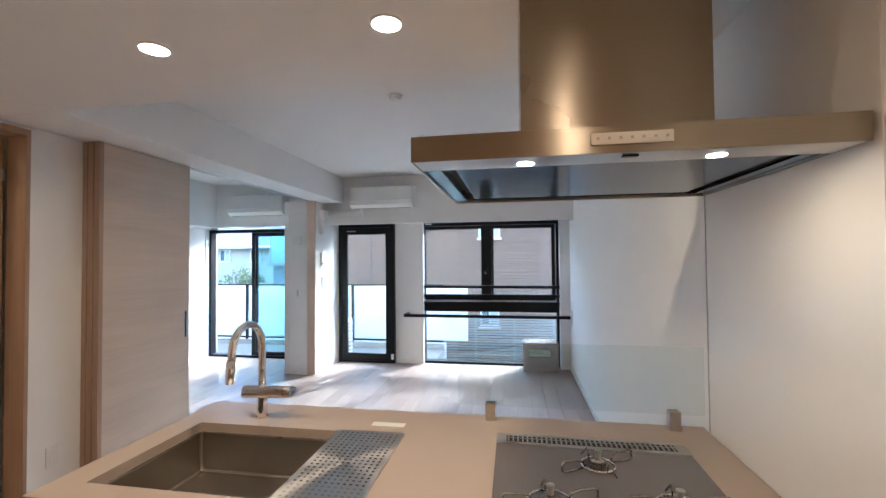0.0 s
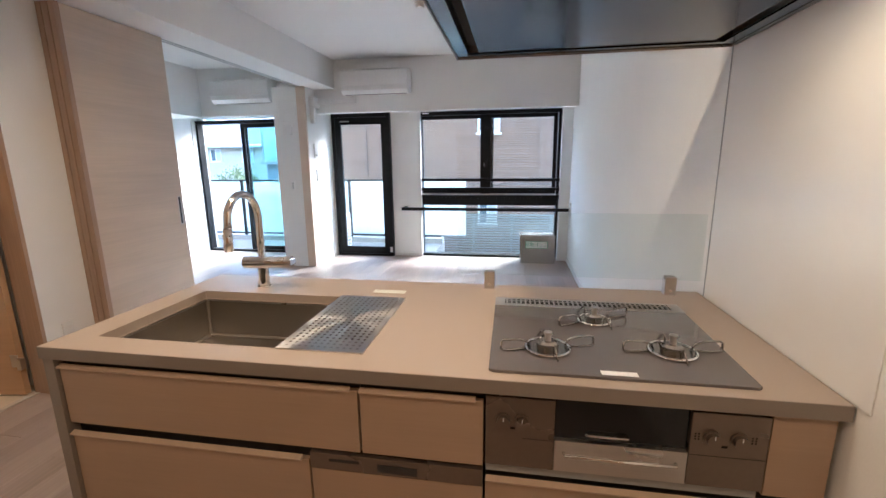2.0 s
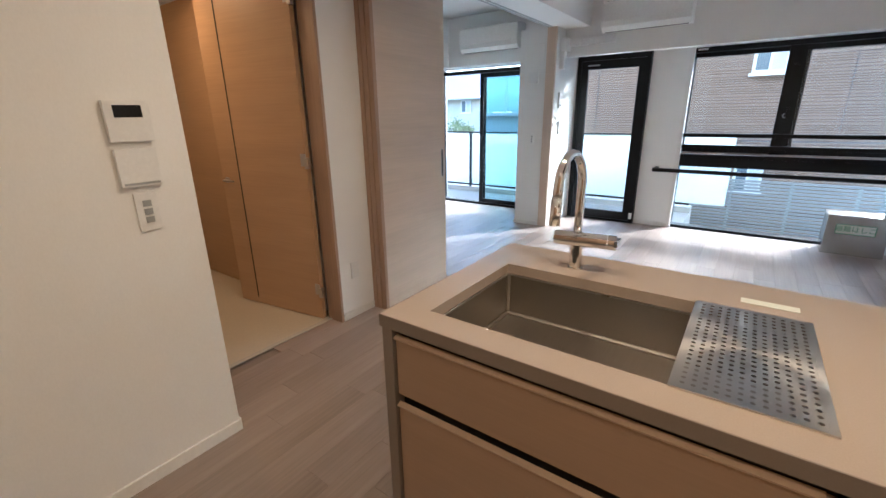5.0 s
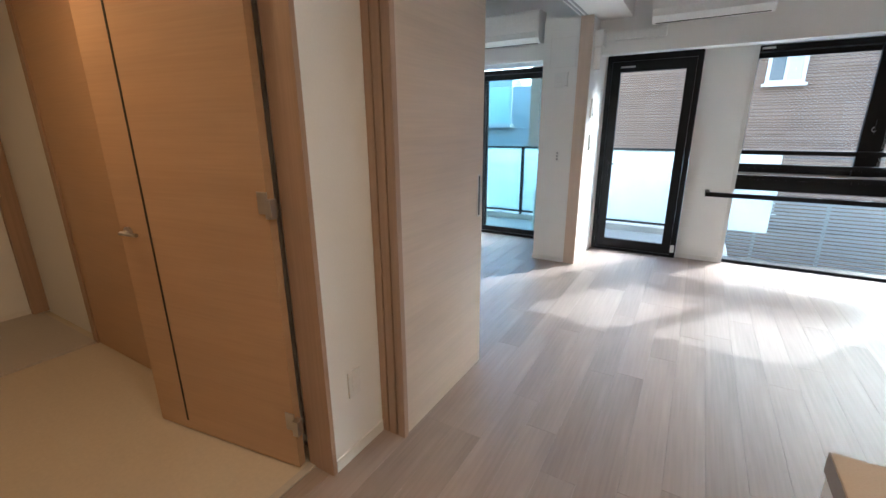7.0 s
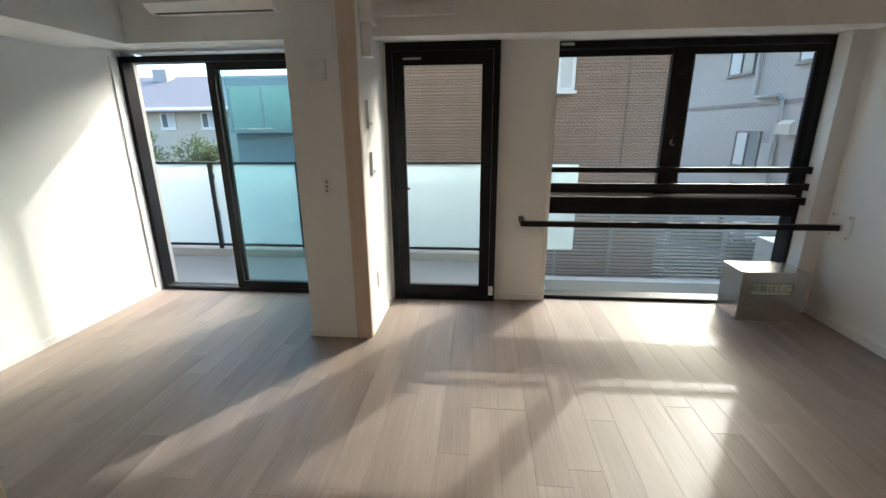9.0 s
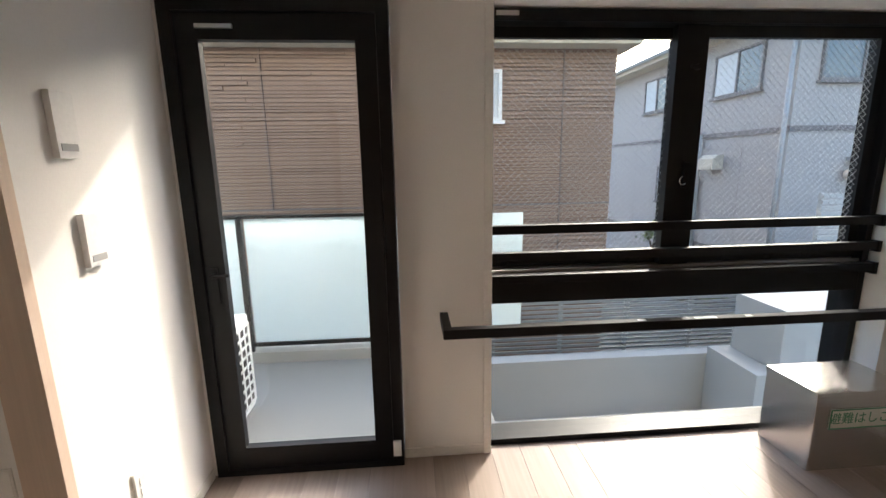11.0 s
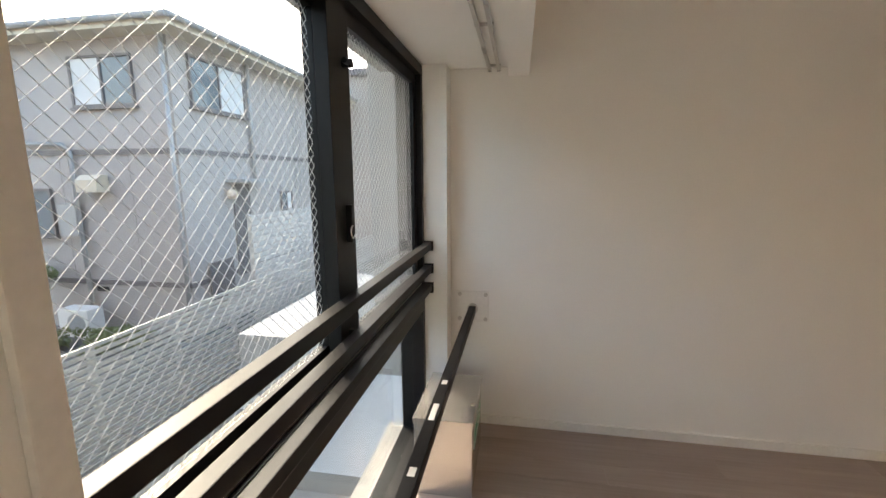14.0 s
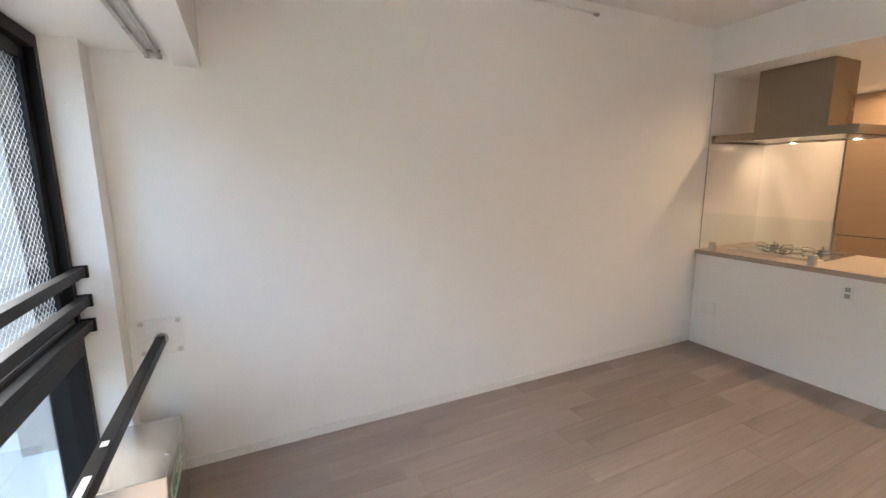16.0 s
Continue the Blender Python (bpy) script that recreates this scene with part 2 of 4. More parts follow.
def thing(name, at, label, category, group=""):
    ob = new(name)
    ob.empty_display_size = 0.1
    ob.matrix_basis = Matrix.Translation(at)
    return tagged(ob, label, category, group)


def boxes(*rows, bevel=0.0):
    bm = bmesh.new()
    for r in rows:
        bx(bm, *r, bevel=bevel)
    return bm


def structure(name, bm, material, label, category):
    return tagged(solid(name, bm, material), label, category, kind="structure")


# ---- the large structure ----
CEIL_Z, LOW_Z, BEAM_Z = 2.73, 2.375, 2.065
floor = structure("floor", boxes((-4.6, 1.45, -1.1, 6.15, -0.12, -0.012)), SUBFLOOR, "light grey-brown oak plank floor of the flat", "floor")
structure("hall_floor", boxes((-5.6, -2.42, 0.93, 2.0, -0.011, 0.004)), HALLF, "beige vinyl floor of the hallway", "floor")
structure("wall_east", boxes((1.30, 1.45, -1.1, 6.15, 0, 2.85)), WALL, "long white papered wall of the living room", "wall")
structure("wall_panel", boxes((1.2962, 1.2992, 0.90, 1.721, 0.872, 2.37)), PANEL, "glossy white kitchen wall panel beside the hob", "wall panel")
structure("wall_south", boxes((-2.1, 1.30, -1.1, -0.95, 0, 2.372)), WALL, "papered wall behind the kitchen", "wall")
structure("wall_pass", boxes((-2.42, -1.87, -1.1, 0.926, 0, 2.372)), WALL, "cream papered wall end with the intercom on it", "wall")
structure("wall_jamb", boxes((-2.42, -2.30, 1.958, 2.34, 0, 2.372), (-2.42, -2.30, 0.93, 1.985, 2.352, 2.372)), WALL, "narrow cream wall between door frame and sliding panels", "wall")
structure("wall_bedroom_west", boxes((-4.6, -4.43, 2.1, 6.15, 0, 2.85)), WALL, "white papered bedroom wall catching sunlight", "wall")
structure("wall_bedroom_south", boxes((-4.43, -2.42, 2.02, 2.2, 0, 2.85)), WALL, "white papered wall closing the bedroom", "wall")
structure("wall_hall_north", boxes((-5.6, -2.55, 2.0, 2.02, 0, 2.372)), WALL, "hallway side wall", "wall")
structure("wall_hall_south", boxes((-5.6, -2.42, 0.83, 0.93, 0, 2.372)), WALL, "hallway side wall", "wall")
structure("wall_hall_west", boxes((-5.7, -5.5, 0.83, 2.1, 0, 2.372)), WALL, "cream wall at the end of the hallway", "wall")

structure("ceiling_kitchen", boxes((-2.1, 1.30, -1.1, 1.77, LOW_Z, 2.9), (-5.7, -2.1, -1.1, 2.2, LOW_Z, 2.9)), CEIL, "low white kitchen ceiling with downlights", "ceiling")
structure("ceiling_living", boxes((-1.86, 1.45, 1.77, 6.15, CEIL_Z, 2.9)), CEIL, "white living room ceiling", "ceiling")
structure("ceiling_bedroom", boxes((-4.6, -2.28, 2.2, 6.15, 2.70, 2.9)), CEIL, "white bedroom ceiling", "ceiling")
structure("beam_divide", boxes((-2.28, -1.86, 1.77, 5.59, LOW_Z - 0.003, 2.9)), CEIL, "white beam between living room and bedroom", "beam")
structure("beam_window", boxes((-4.43, 1.30, 5.59, 5.70, BEAM_Z, 2.9), (-4.43, 1.30, 5.70, 6.30, 2.112, 2.9)), WALL, "white beam above the windows", "beam")
structure("beam_bedroom", boxes((-4.43, -3.88, 2.2, 5.588, 2.06, 2.70)), CEIL, "white soffit along the bedroom wall", "beam")

# window wall: piers around the three openings
structure("wall_window_pier", boxes((-1.247, -0.848, 6.10, 6.30, 0, 2.112), (-0.848, -0.811, 6.10, 6.148, 0, 2.112)), WALL, "cream papered pier between glass door and window", "wall")
structure("trim_pier", boxes((-0.850, -0.8115, 6.086, 6.0995, 0.0, 2.111), bevel=0.003), TRIMW, "pale casing strip down the pier edge", "trim")
structure("wall_window_end", boxes((1.165, 1.30, 6.02, 6.30, 0, 2.112)), WALL, "cream narrow pier beside the window", "wall")
structure("wall_column", boxes((-2.60, -2.155, 5.295, 6.055, 0, 2.372), (-2.75, -2.137, 6.055, 6.30, 0, 2.112)), WALL, "white papered column with access hatches", "column")
structure("trim_column", boxes((-2.262, -2.150, 5.288, 5.32, 0.0, 2.368)), STRIPW, "pale oak strip down the column edge", "trim")
structure("wall_window_west", boxes((-4.60, -4.432, 6.15, 6.30, 0, 2.9)), WALL, "outer wall beside bedroom window", "wall")
structure("wall_outer", boxes((-8.0, -4.43, 6.16, 6.32, -3, 6.0), (1.30, 2.0, 6.15, 6.32, -3, 6.0), (-4.43, 1.30, 6.10, 6.32, -3, -0.015), (-4.43, 1.30, 6.302, 6.42, 2.115, 6.0)), WHITEC, "outer facade of the building", "facade")

structure("wall_fin", boxes((1.62, 1.95, 6.322, 6.62, 0.101, 6.0)), GREYW, "grey tiled fin of the facade beside the window", "facade")

# skirtings
def skirting(label, *rows):
    return structure("baseboard", boxes(*rows), TRIMW, label, "skirting")


skirting("thin white skirting along the long wall", (1.288, 1.30, 1.79, 6.02, 0, 0.055))
skirting("thin white skirting at the window pier", (-1.245, -0.852, 6.092, 6.10, 0, 0.05))
skirting("thin white skirting on the passage wall", (-1.870, -1.860, -0.95, 0.93, 0, 0.055), (-2.28, -1.87, 0.926, 0.936, 0, 0.055))
skirting("thin white skirting in the bedroom", (-4.43, -4.42, 2.2, 6.12, 0, 0.055))
skirting("thin white skirting round the column", (-2.61, -2.263, 5.287, 5.295, 0, 0.05), (-2.155, -2.147, 5.325, 6.04, 0, 0.05))
skirting("thin white skirting by the sliding panels", (-2.30, -2.292, 1.96, 2.266, 0, 0.055))
skirting("thin white skirting at the hall end", (-5.5, -5.49, 0.94, 2.0, 0, 0.055))


# ---- windows ----
def frame_boxes(x0, x1, z0, z1, y0, y1, w, bottom=None, top=None):
    b = w if bottom is None else bottom
    t = w if top is None else top
    return boxes((x0, x0 + w, y0, y1, z0, z1), (x1 - w, x1, y0, y1, z0, z1), (x0 + w, x1 - w, y0, y1, z0, z0 + b), (x0 + w, x1 - w, y0, y1, z1 - t, z1))


def pane(parent, x0, x1, y, z0, z1, material=GLASS, name="pane"):
    ob = part(name, boxes((x0, x1, y - 0.003, y + 0.003, z0, z1)), material, parent)
    ob.visible_shadow = material is FROST
    return ob


def wire_net(parent, x0, x1, y, z0, z1, step, width=0.00046):
    """Thin crossed wires inside a pane."""
    verts, faces = [], []
    w, h = x1 - x0, z1 - z0
    slope = 0.95
    for sgn in (1, -1):
        k = -h / slope
        while k < w:
            a, b = max(0.0, k), min(w, k + h / slope)
            if b > a:
                p = []
                for u in (a, b):
                    v = (u - k) * slope
                    p.append((u if sgn > 0 else w - u, v))
                (u0, v0), (u1, v1) = p
                n = len(verts)
                d = width / 2
                for u, v in p:
                    for du, dv in ((-d, d * sgn), (d, -d * sgn)):
                        verts.append((x0 + u + du, y - 0.0008, z0 + v + dv))
                    for du, dv in ((-d, d * sgn), (d, -d * sgn)):
                        verts.append((x0 + u + du, y + 0.0008, z0 + v + dv))
                faces += [(n, n + 1, n + 5, n + 4), (n + 2, n + 6, n + 7, n + 3), (n, n + 4, n + 6, n + 2), (n + 1, n + 3, n + 7, n + 5)]
            k += step
    me = bpy.data.meshes.new("wire_net")
    me.from_pydata(verts, [], faces)
    me.materials.append(WIRE)
    ob = new("wire_net", me)
    ob.parent = parent
    ob.matrix_parent_inverse = parent.matrix_basis.inverted()
    return tagged(ob, "diamond safety wires in the glass")


# window 1: sliding sashes over a fixed pane
w1 = tagged(thing("window_1", (0.18, 6.2, 0), "black aluminium window with wired sliding sashes over a fixed pane", "window"), kind="structure")
part("window_frame", frame_boxes(-0.845, 1.162, 0.0, 2.105, 6.15, 6.29, 0.035, 0.03, 0.05), BLACK, w1)
part("transom", boxes((-0.809, 1.127, 6.147, 6.288, 0.775, 0.925), bevel=0.004), BLACK, w1)
part("sill_track", boxes((-0.809, 1.127, 6.16, 6.166, 0.926, 0.94), (-0.809, 1.127, 6.20, 6.206, 0.926, 0.94), (-0.809, 1.127, 6.24, 6.246, 0.926, 0.945)), STEEL, w1, "bright aluminium sliding track")
s1 = part("sash", frame_boxes(-0.845, 0.235, 0.945, 2.052, 6.222, 6.252, 0.045), BLACK, w1)
part("outer_stile", boxes((0.062, 0.1895, 6.220, 6.256, 0.991, 2.006), bevel=0.002), BLACK, s1)
s2 = part("sash", frame_boxes(0.115, 1.115, 0.945, 2.052, 6.180, 6.212, 0.05), BLACK, w1)
part("meeting_stile", boxes((0.050, 0.200, 6.170, 6.2135, 0.942, 2.054), bevel=0.002), BLACK, s2)
pane(s1, -0.80, 0.061, 6.237, 0.99, 2.007)
pane(s2, 0.201, 1.065, 6.196, 0.995, 2.002)
wire_net(s1, -0.80, 0.061, 6.2372, 0.99, 2.007, 0.036)
wire_net(s2, 0.201, 1.065, 6.1962, 0.995, 2.002, 0.036)
part("stop_knob", rod(rod(bmesh.new(), (0.15, 6.172, 1.87), (0.15, 6.140, 1.87), 0.014), (0.11, 6.148, 1.87), (0.15, 6.148, 1.87), 0.009), BLACK, s2)
lk = part("latch", boxes((0.125, 0.15, 6.150, 6.172, 1.32, 1.44), bevel=0.004), BLACK, s2, "black crescent latch")
part("latch_ring", tube(bmesh.new(), [(0.118 + 0.016 * math.cos(a), 6.146, 1.355 + 0.02 * math.sin(a)) for a in (math.pi * k / 6 for k in range(3, 12))], 0.0035, 8), CHROME, s2, "chrome latch ring")
part("lower_latch", boxes((0.105, 0.125, 6.148, 6.171, 0.99, 1.03), bevel=0.003), BLACK, s2)
pane(w1, -0.809, 1.117, 6.22, 0.03, 0.775)
part("maker_sticker", boxes((-0.79, -0.69, 6.1465, 6.149, 2.075, 2.095)), PLASTIC, w1, "small pale sticker")
for zt in (1.165, 1.035):
    part("guard_rail", boxes((-0.810, 1.172, 6.105, 6.145, zt - 0.042, zt), bevel=0.003), BLACK, w1, "flat black guard rail")
part("guard_rail", boxes((-0.810, 1.172, 6.105, 6.145, 0.885, 0.925), bevel=0.003), BLACK, w1, "flat black guard rail")
part("rail_bracket", boxes((1.148, 1.17, 6.098, 6.15, 0.87, 0.93), (1.148, 1.17, 6.098, 6.15, 0.985, 1.04), (1.148, 1.17, 6.098, 6.15, 1.115, 1.17)), BLACK, w1)

# door 1: balcony door
d1 = tagged(thing("door_1", (-1.69, 6.08, 0), "black aluminium balcony door with one tall glass pane, closed", "door"), kind="structure")
part("door_frame", frame_boxes(-2.135, -1.25, 0.0, 2.108, 6.04, 6.16, 0.05, 0.03, 0.06), BLACK, d1)
leaf = part("door_leaf", frame_boxes(-2.083, -1.302, 0.032, 2.046, 6.055, 6.095, 0.085, 0.105, 0.10), BLACK, d1)
pane(leaf, -2.0, -1.385, 6.075, 0.135, 1.95)
part("door_handle", rod(rod(bmesh.new(), (-2.04, 6.055, 0.99), (-2.04, 6.015, 0.99), 0.010), (-2.045, 6.015, 0.99), (-1.965, 6.015, 0.995), 0.008), BLACK, leaf, "black lever handle")
part("lock_plate", boxes((-2.058, -2.028, 6.046, 6.056, 0.86, 1.02), bevel=0.002), BLACK, leaf)
part("door_closer_plate", boxes((-2.0, -1.86, 6.040, 6.054, 1.985, 2.0)), STEEL, leaf)
part("hinge", boxes((-1.30, -1.262, 6.03, 6.04, 0.06, 0.14)), PLASTIC, d1, "pale lower hinge cap")

# window 2: bedroom sliding window
w2 = tagged(thing("window_2", (-3.6, 6.15, 0), "black aluminium sliding bedroom window, half open onto the balcony", "window"), kind="structure")
part("window_frame", frame_boxes(-4.428, -2.752, 0.0, 2.065, 6.10, 6.22, 0.045, 0.03, 0.05), BLACK, w2)
a1 = part("sash", frame_boxes(-3.64, -2.80, 0.035, 2.01, 6.17, 6.20, 0.05), BLACK, w2)
a2 = part("sash", frame_boxes(-3.665, -2.80, 0.035, 2.01, 6.125, 6.155, 0.06), BLACK, w2)
pane(a1, -3.59, -2.85, 6.185, 0.085, 1.96, TINTED)
pane(a2, -3.605, -2.86, 6.14, 0.095, 1.95, TINTED)
part("floor_track", boxes((-4.382, -2.80, 6.135, 6.141, 0.0305, 0.036), (-4.382, -2.80, 6.182, 6.188, 0.0305, 0.036)), STEEL, w2, "bright lower sliding track")
part("pull_handle", boxes((-2.858, -2.835, 6.105, 6.125, 0.62, 1.12), bevel=0.004), STEEL, a2, "long grey pull handle")
structure("trim_bedroom_window", boxes((-4.43, -4.415, 6.02, 6.098, 0, 2.06)), TRIMW, "white reveal beside bedroom window", "trim")


# ---- kitchen ----
def flat_front(name, parent, x0, x1, z0, z1, y=0.955, pull=True):
    """A cabinet front with a slanted finger pull along its top."""
    ob = part(name, boxes((x0, x1, y, y + 0.018, z0, z1 - (0.016 if pull else 0)), bevel=0.0012), CAB, parent)
    if pull:
        part("finger_pull", prism(bmesh.new(), [(y + 0.005, z1 - 0.0155), (y - 0.010, z1 - 0.0155), (y - 0.012, z1 - 0.010), (y + 0.005, z1 - 0.004)], "x", x0 + 0.001, x1 - 0.02), FINGER, ob, "slanted pale finger pull")
    return ob


FINGER = surface("finger_pull_edge", (0.56, 0.42, 0.29), 0.35, spread=0.02)

SX0, SX1, SY0, SY1 = -0.787, 0.100, 1.034, 1.528
worktop = tagged(solid("worktop", ring_slab(-0.90, 1.2955, 0.94, 1.785, SX0, SX1, SY0, SY1, 0.832, 0.87), COUNTER),
                 "beige-grey laminate worktop on the kitchen island", "worktop")
part("front_edge", boxes((-0.902, 1.2955, 0.937, 0.9398, 0.831, 0.8695), (-0.9025, -0.9003, 0.94, 1.785, 0.831, 0.8695)), COUNTERE, worktop, "edge strip in a darker tone of the worktop colour")

sink = thing("sink", (-0.34, 1.28, 0.66), "undermounted rectangular stainless steel sink", "sink")
bm = bmesh.new()
bx(bm, SX0, SX1, SY0, SY1, 0.662, 0.8315)
bmesh.ops.delete(bm, geom=[f for f in bm.faces if f.normal.z > 0.9], context="FACES")
bmesh.ops.bevel(bm, geom=[e for e in bm.edges if not e.is_boundary], offset=0.012, segments=3, affect="EDGES")
bmesh.ops.reverse_faces(bm, faces=bm.faces)
bmesh.ops.solidify(bm, geom=bm.faces, thickness=-0.002)
part("bowl", bm, SINKM, sink)
part("drain", rod(rod(bmesh.new(), (-0.25, 1.30, 0.662), (-0.25, 1.30, 0.666), 0.055, 24), (-0.25, 1.30, 0.666), (-0.25, 1.30, 0.670), 0.035, 20), CHROME, sink, "round steel drain")
part("rim", frame_bm := boxes((SX0, SX0 + 0.006, SY0, SY1, 0.826, 0.8315), (SX0 + 0.006, SX1, SY1 - 0.006, SY1, 0.826, 0.8315), (SX0 + 0.006, SX1, SY0, SY0 + 0.006, 0.826, 0.8315)), STEEL, sink)

# perforated drainer plate, with real holes
PX0, PX1, PY0, PY1 = -0.160, 0.112, 1.028, 1.536
nx, ny, rim = 12, 22, 0.014
verts, faces = [], []
cx, cy = (PX1 - PX0 - 2 * rim) / nx, (PY1 - PY0 - 2 * rim) / ny
for i in range(nx):
    for j in range(ny):
        mx, my, n0 = PX0 + rim + (i + 0.5) * cx, PY0 + rim + (j + 0.5) * cy, len(verts)
        for k in range(8):
            a = math.pi / 4 * k + math.pi / 8
            ca, sa = math.cos(a), math.sin(a)
            s = 0.5 / max(abs(ca), abs(sa))
            verts.append((mx + ca * 0.0052, my + sa * 0.0052, 0.8745))
            verts.append((mx + (ca * s) * cx, my + (sa * s) * cy, 0.8745))
        corner = []
        for k in range(8):
            k2 = (k + 1) % 8
            faces.append((n0 + 2 * k, n0 + 2 * k + 1, n0 + 2 * k2 + 1, n0 + 2 * k2))
        for k, (sx, sy) in ((0, (1, 1)), (2, (-1, 1)), (4, (-1, -1)), (6, (1, -1))):
            verts.append((mx + sx * cx / 2, my + sy * cy / 2, 0.8745))
            faces.append((n0 + 2 * k + 1, len(verts) - 1, n0 + 2 * ((k + 1) % 8) + 1))
drainer = thing("drainer_plate", (-0.02, 1.28, 0.872), "perforated stainless steel drainer plate lying over the sink", "drainer plate")
me = bpy.data.meshes.new("perforated_sheet")
me.from_pydata(verts, [], faces)
me.materials.append(STEEL)
sheet = new("perforated_sheet", me)
sheet.parent, sheet.matrix_parent_inverse = drainer, drainer.matrix_basis.inverted()
part("plate_rim", boxes((PX0, PX0 + rim, PY0, PY1, 0.8705, 0.8748), (PX1 - rim, PX1, PY0, PY1, 0.8705, 0.8748),
                        (PX0 + rim, PX1 - rim, PY0, PY0 + rim, 0.8705, 0.8748), (PX0 + rim, PX1 - rim, PY1 - rim, PY1, 0.8705, 0.8748)), STEEL, drainer)

# tap
tap = thing("tap", (-0.56, 1.62, 0.87), "chrome gooseneck kitchen tap standing behind the sink", "tap")
part("base", rod(rod(bmesh.new(), (-0.56, 1.62, 0.87), (-0.56, 1.62, 0.876), 0.027, 24), (-0.56, 1.62, 0.876), (-0.56, 1.62, 0.975), 0.0225, 24), CHROME, tap)
part("mixer_body", rod(rod(bmesh.new(), (-0.635, 1.60, 0.985), (-0.455, 1.625, 0.985), 0.026, 24), (-0.453, 1.6255, 0.985), (-0.425, 1.629, 0.985), 0.0265, 24), CHROME, tap, "horizontal chrome mixer body")
arc = [(-0.56, 1.62, 0.99), (-0.56, 1.62, 1.10), (-0.56, 1.62, 1.19)]
for k in range(1, 13):
    a = math.pi * k / 12
    arc.append((-0.56 - 0.008 * (1 - math.cos(a)), 1.62 - 0.09 * (1 - math.cos(a)), 1.19 + 0.10 * math.sin(a)))
arc += [(-0.577, 1.435, 1.15)]
part("spout", tube(bmesh.new(), arc, 0.0155, 16), CHROME, tap)
part("spray_head", tube(bmesh.new(), [(-0.577, 1.435, 1.16), (-0.578, 1.43, 1.07)], 0.018, 16), CHROME, tap, "pull-out spray head")
part("lever", boxes((-0.428, -0.416, 1.60, 1.65, 0.975, 1.0), bevel=0.003), CHROME, tap)

# hob
hob = thing("gas_hob", (0.81, 1.25, 0.87), "grey glass three-burner gas hob set in the worktop", "hob")
part("glass_top", prism(bmesh.new(), [(0.478, 0.985), (0.488, 0.979), (1.122, 0.979), (1.132, 0.985), (1.142, 1.49), (0.474, 1.49)], "z", 0.8705, 0.878), HOBG, hob)
vent = part("exhaust_vent", boxes((0.472, 1.145, 1.492, 1.582, 0.8705, 0.8795), bevel=0.002), STEEL, hob, "steel rear vent with slotted grille")
# Flat dark plate paints the shade between the vent slats.
part("slot_panel", boxes((0.51, 1.105, 1.512, 1.562, 0.8797, 0.8802)), DARK, vent)
for k in range(34):
    x = 0.515 + k * 0.0175
    part("slat", boxes((x, x + 0.006, 1.512, 1.562, 0.8803, 0.8822)), STEEL, vent)
part("slat_bar", boxes((0.51, 1.105, 1.535, 1.539, 0.8824, 0.8834)), STEEL, vent)
part("label_plate", boxes((0.765, 0.855, 0.99, 1.012, 0.8782, 0.8788)), PLASTIC, hob, "small white label")


def burner(x, y, r, turn):
    g = part("burner", rod(rod(rod(bmesh.new(), (x, y, 0.878), (x, y, 0.884), r, 32), (x, y, 0.884), (x, y, 0.898), r * 0.55, 28), (x, y, 0.898), (x, y, 0.905), r * 0.47, 28, r * 0.36), BURN, hob)
    part("sensor", rod(rod(bmesh.new(), (x, y, 0.905), (x, y, 0.925), 0.009, 14), (x, y, 0.925), (x, y, 0.931), 0.012, 14), STEEL, g, "temperature sensor pin")
    part("ring", tube(bmesh.new(), [(x + (r + 0.006) * math.cos(a), y + (r + 0.006) * math.sin(a), 0.884) for a in (2 * math.pi * k / 32 for k in range(33))], 0.004, 8), CHROME, g)
    for k in range(4):
        a = turn + k * math.pi / 2
        d = Vector((math.cos(a), math.sin(a), 0))
        o = Vector((x, y, 0.0))
        if k % 2 == 0:
            loop = [(0.052, 0.886), (0.060, 0.903), (0.085, 0.912), (0.128, 0.913), (0.136, 0.908), (0.137, 0.886), (0.130, 0.8815), (0.100, 0.8815), (0.060, 0.884)]
            bar = tube(bmesh.new(), [o + d * p + Vector((0, 0, z)) for p, z in loop], 0.0032, 8)
        else:
            spike = [(0.046, 0.887), (0.050, 0.907), (0.058, 0.914), (0.066, 0.905), (0.088, 0.8815)]
            bar = tube(bmesh.new(), [o + d * p + Vector((0, 0, z)) for p, z in spike], 0.0026, 8)
        part("trivet_arm", bar, BURN, g)


burner(0.640, 1.125, 0.056, 0.25)
burner(0.810, 1.365, 0.046, 0.5)
burner(0.985, 1.150, 0.056, 0.12)

for gx in (0.438, 1.17):
    g = thing("glass_clip", (gx, 1.745, 0.87), "small steel clamp on the worktop's rear edge", "clamp", "worktop clamps")
    part("clamp_body", boxes((gx - 0.021, gx + 0.021, 1.722, 1.736, 0.87, 0.945), (gx - 0.021, gx + 0.021, 1.746, 1.762, 0.87, 0.945), (gx - 0.021, gx + 0.021, 1.735, 1.747, 0.87, 0.93), bevel=0.001), STEEL, g)
    part("clamp_screw", rod(bmesh.new(), (gx, 1.722, 0.89), (gx, 1.718, 0.89), 0.005), CHROME, g)

lab = tagged(solid("paper_note", boxes((-0.05, 0.09, 1.60, 1.64, 0.8705, 0.8715)), SIGNW), "pale clear sticker on the worktop", "sticker")

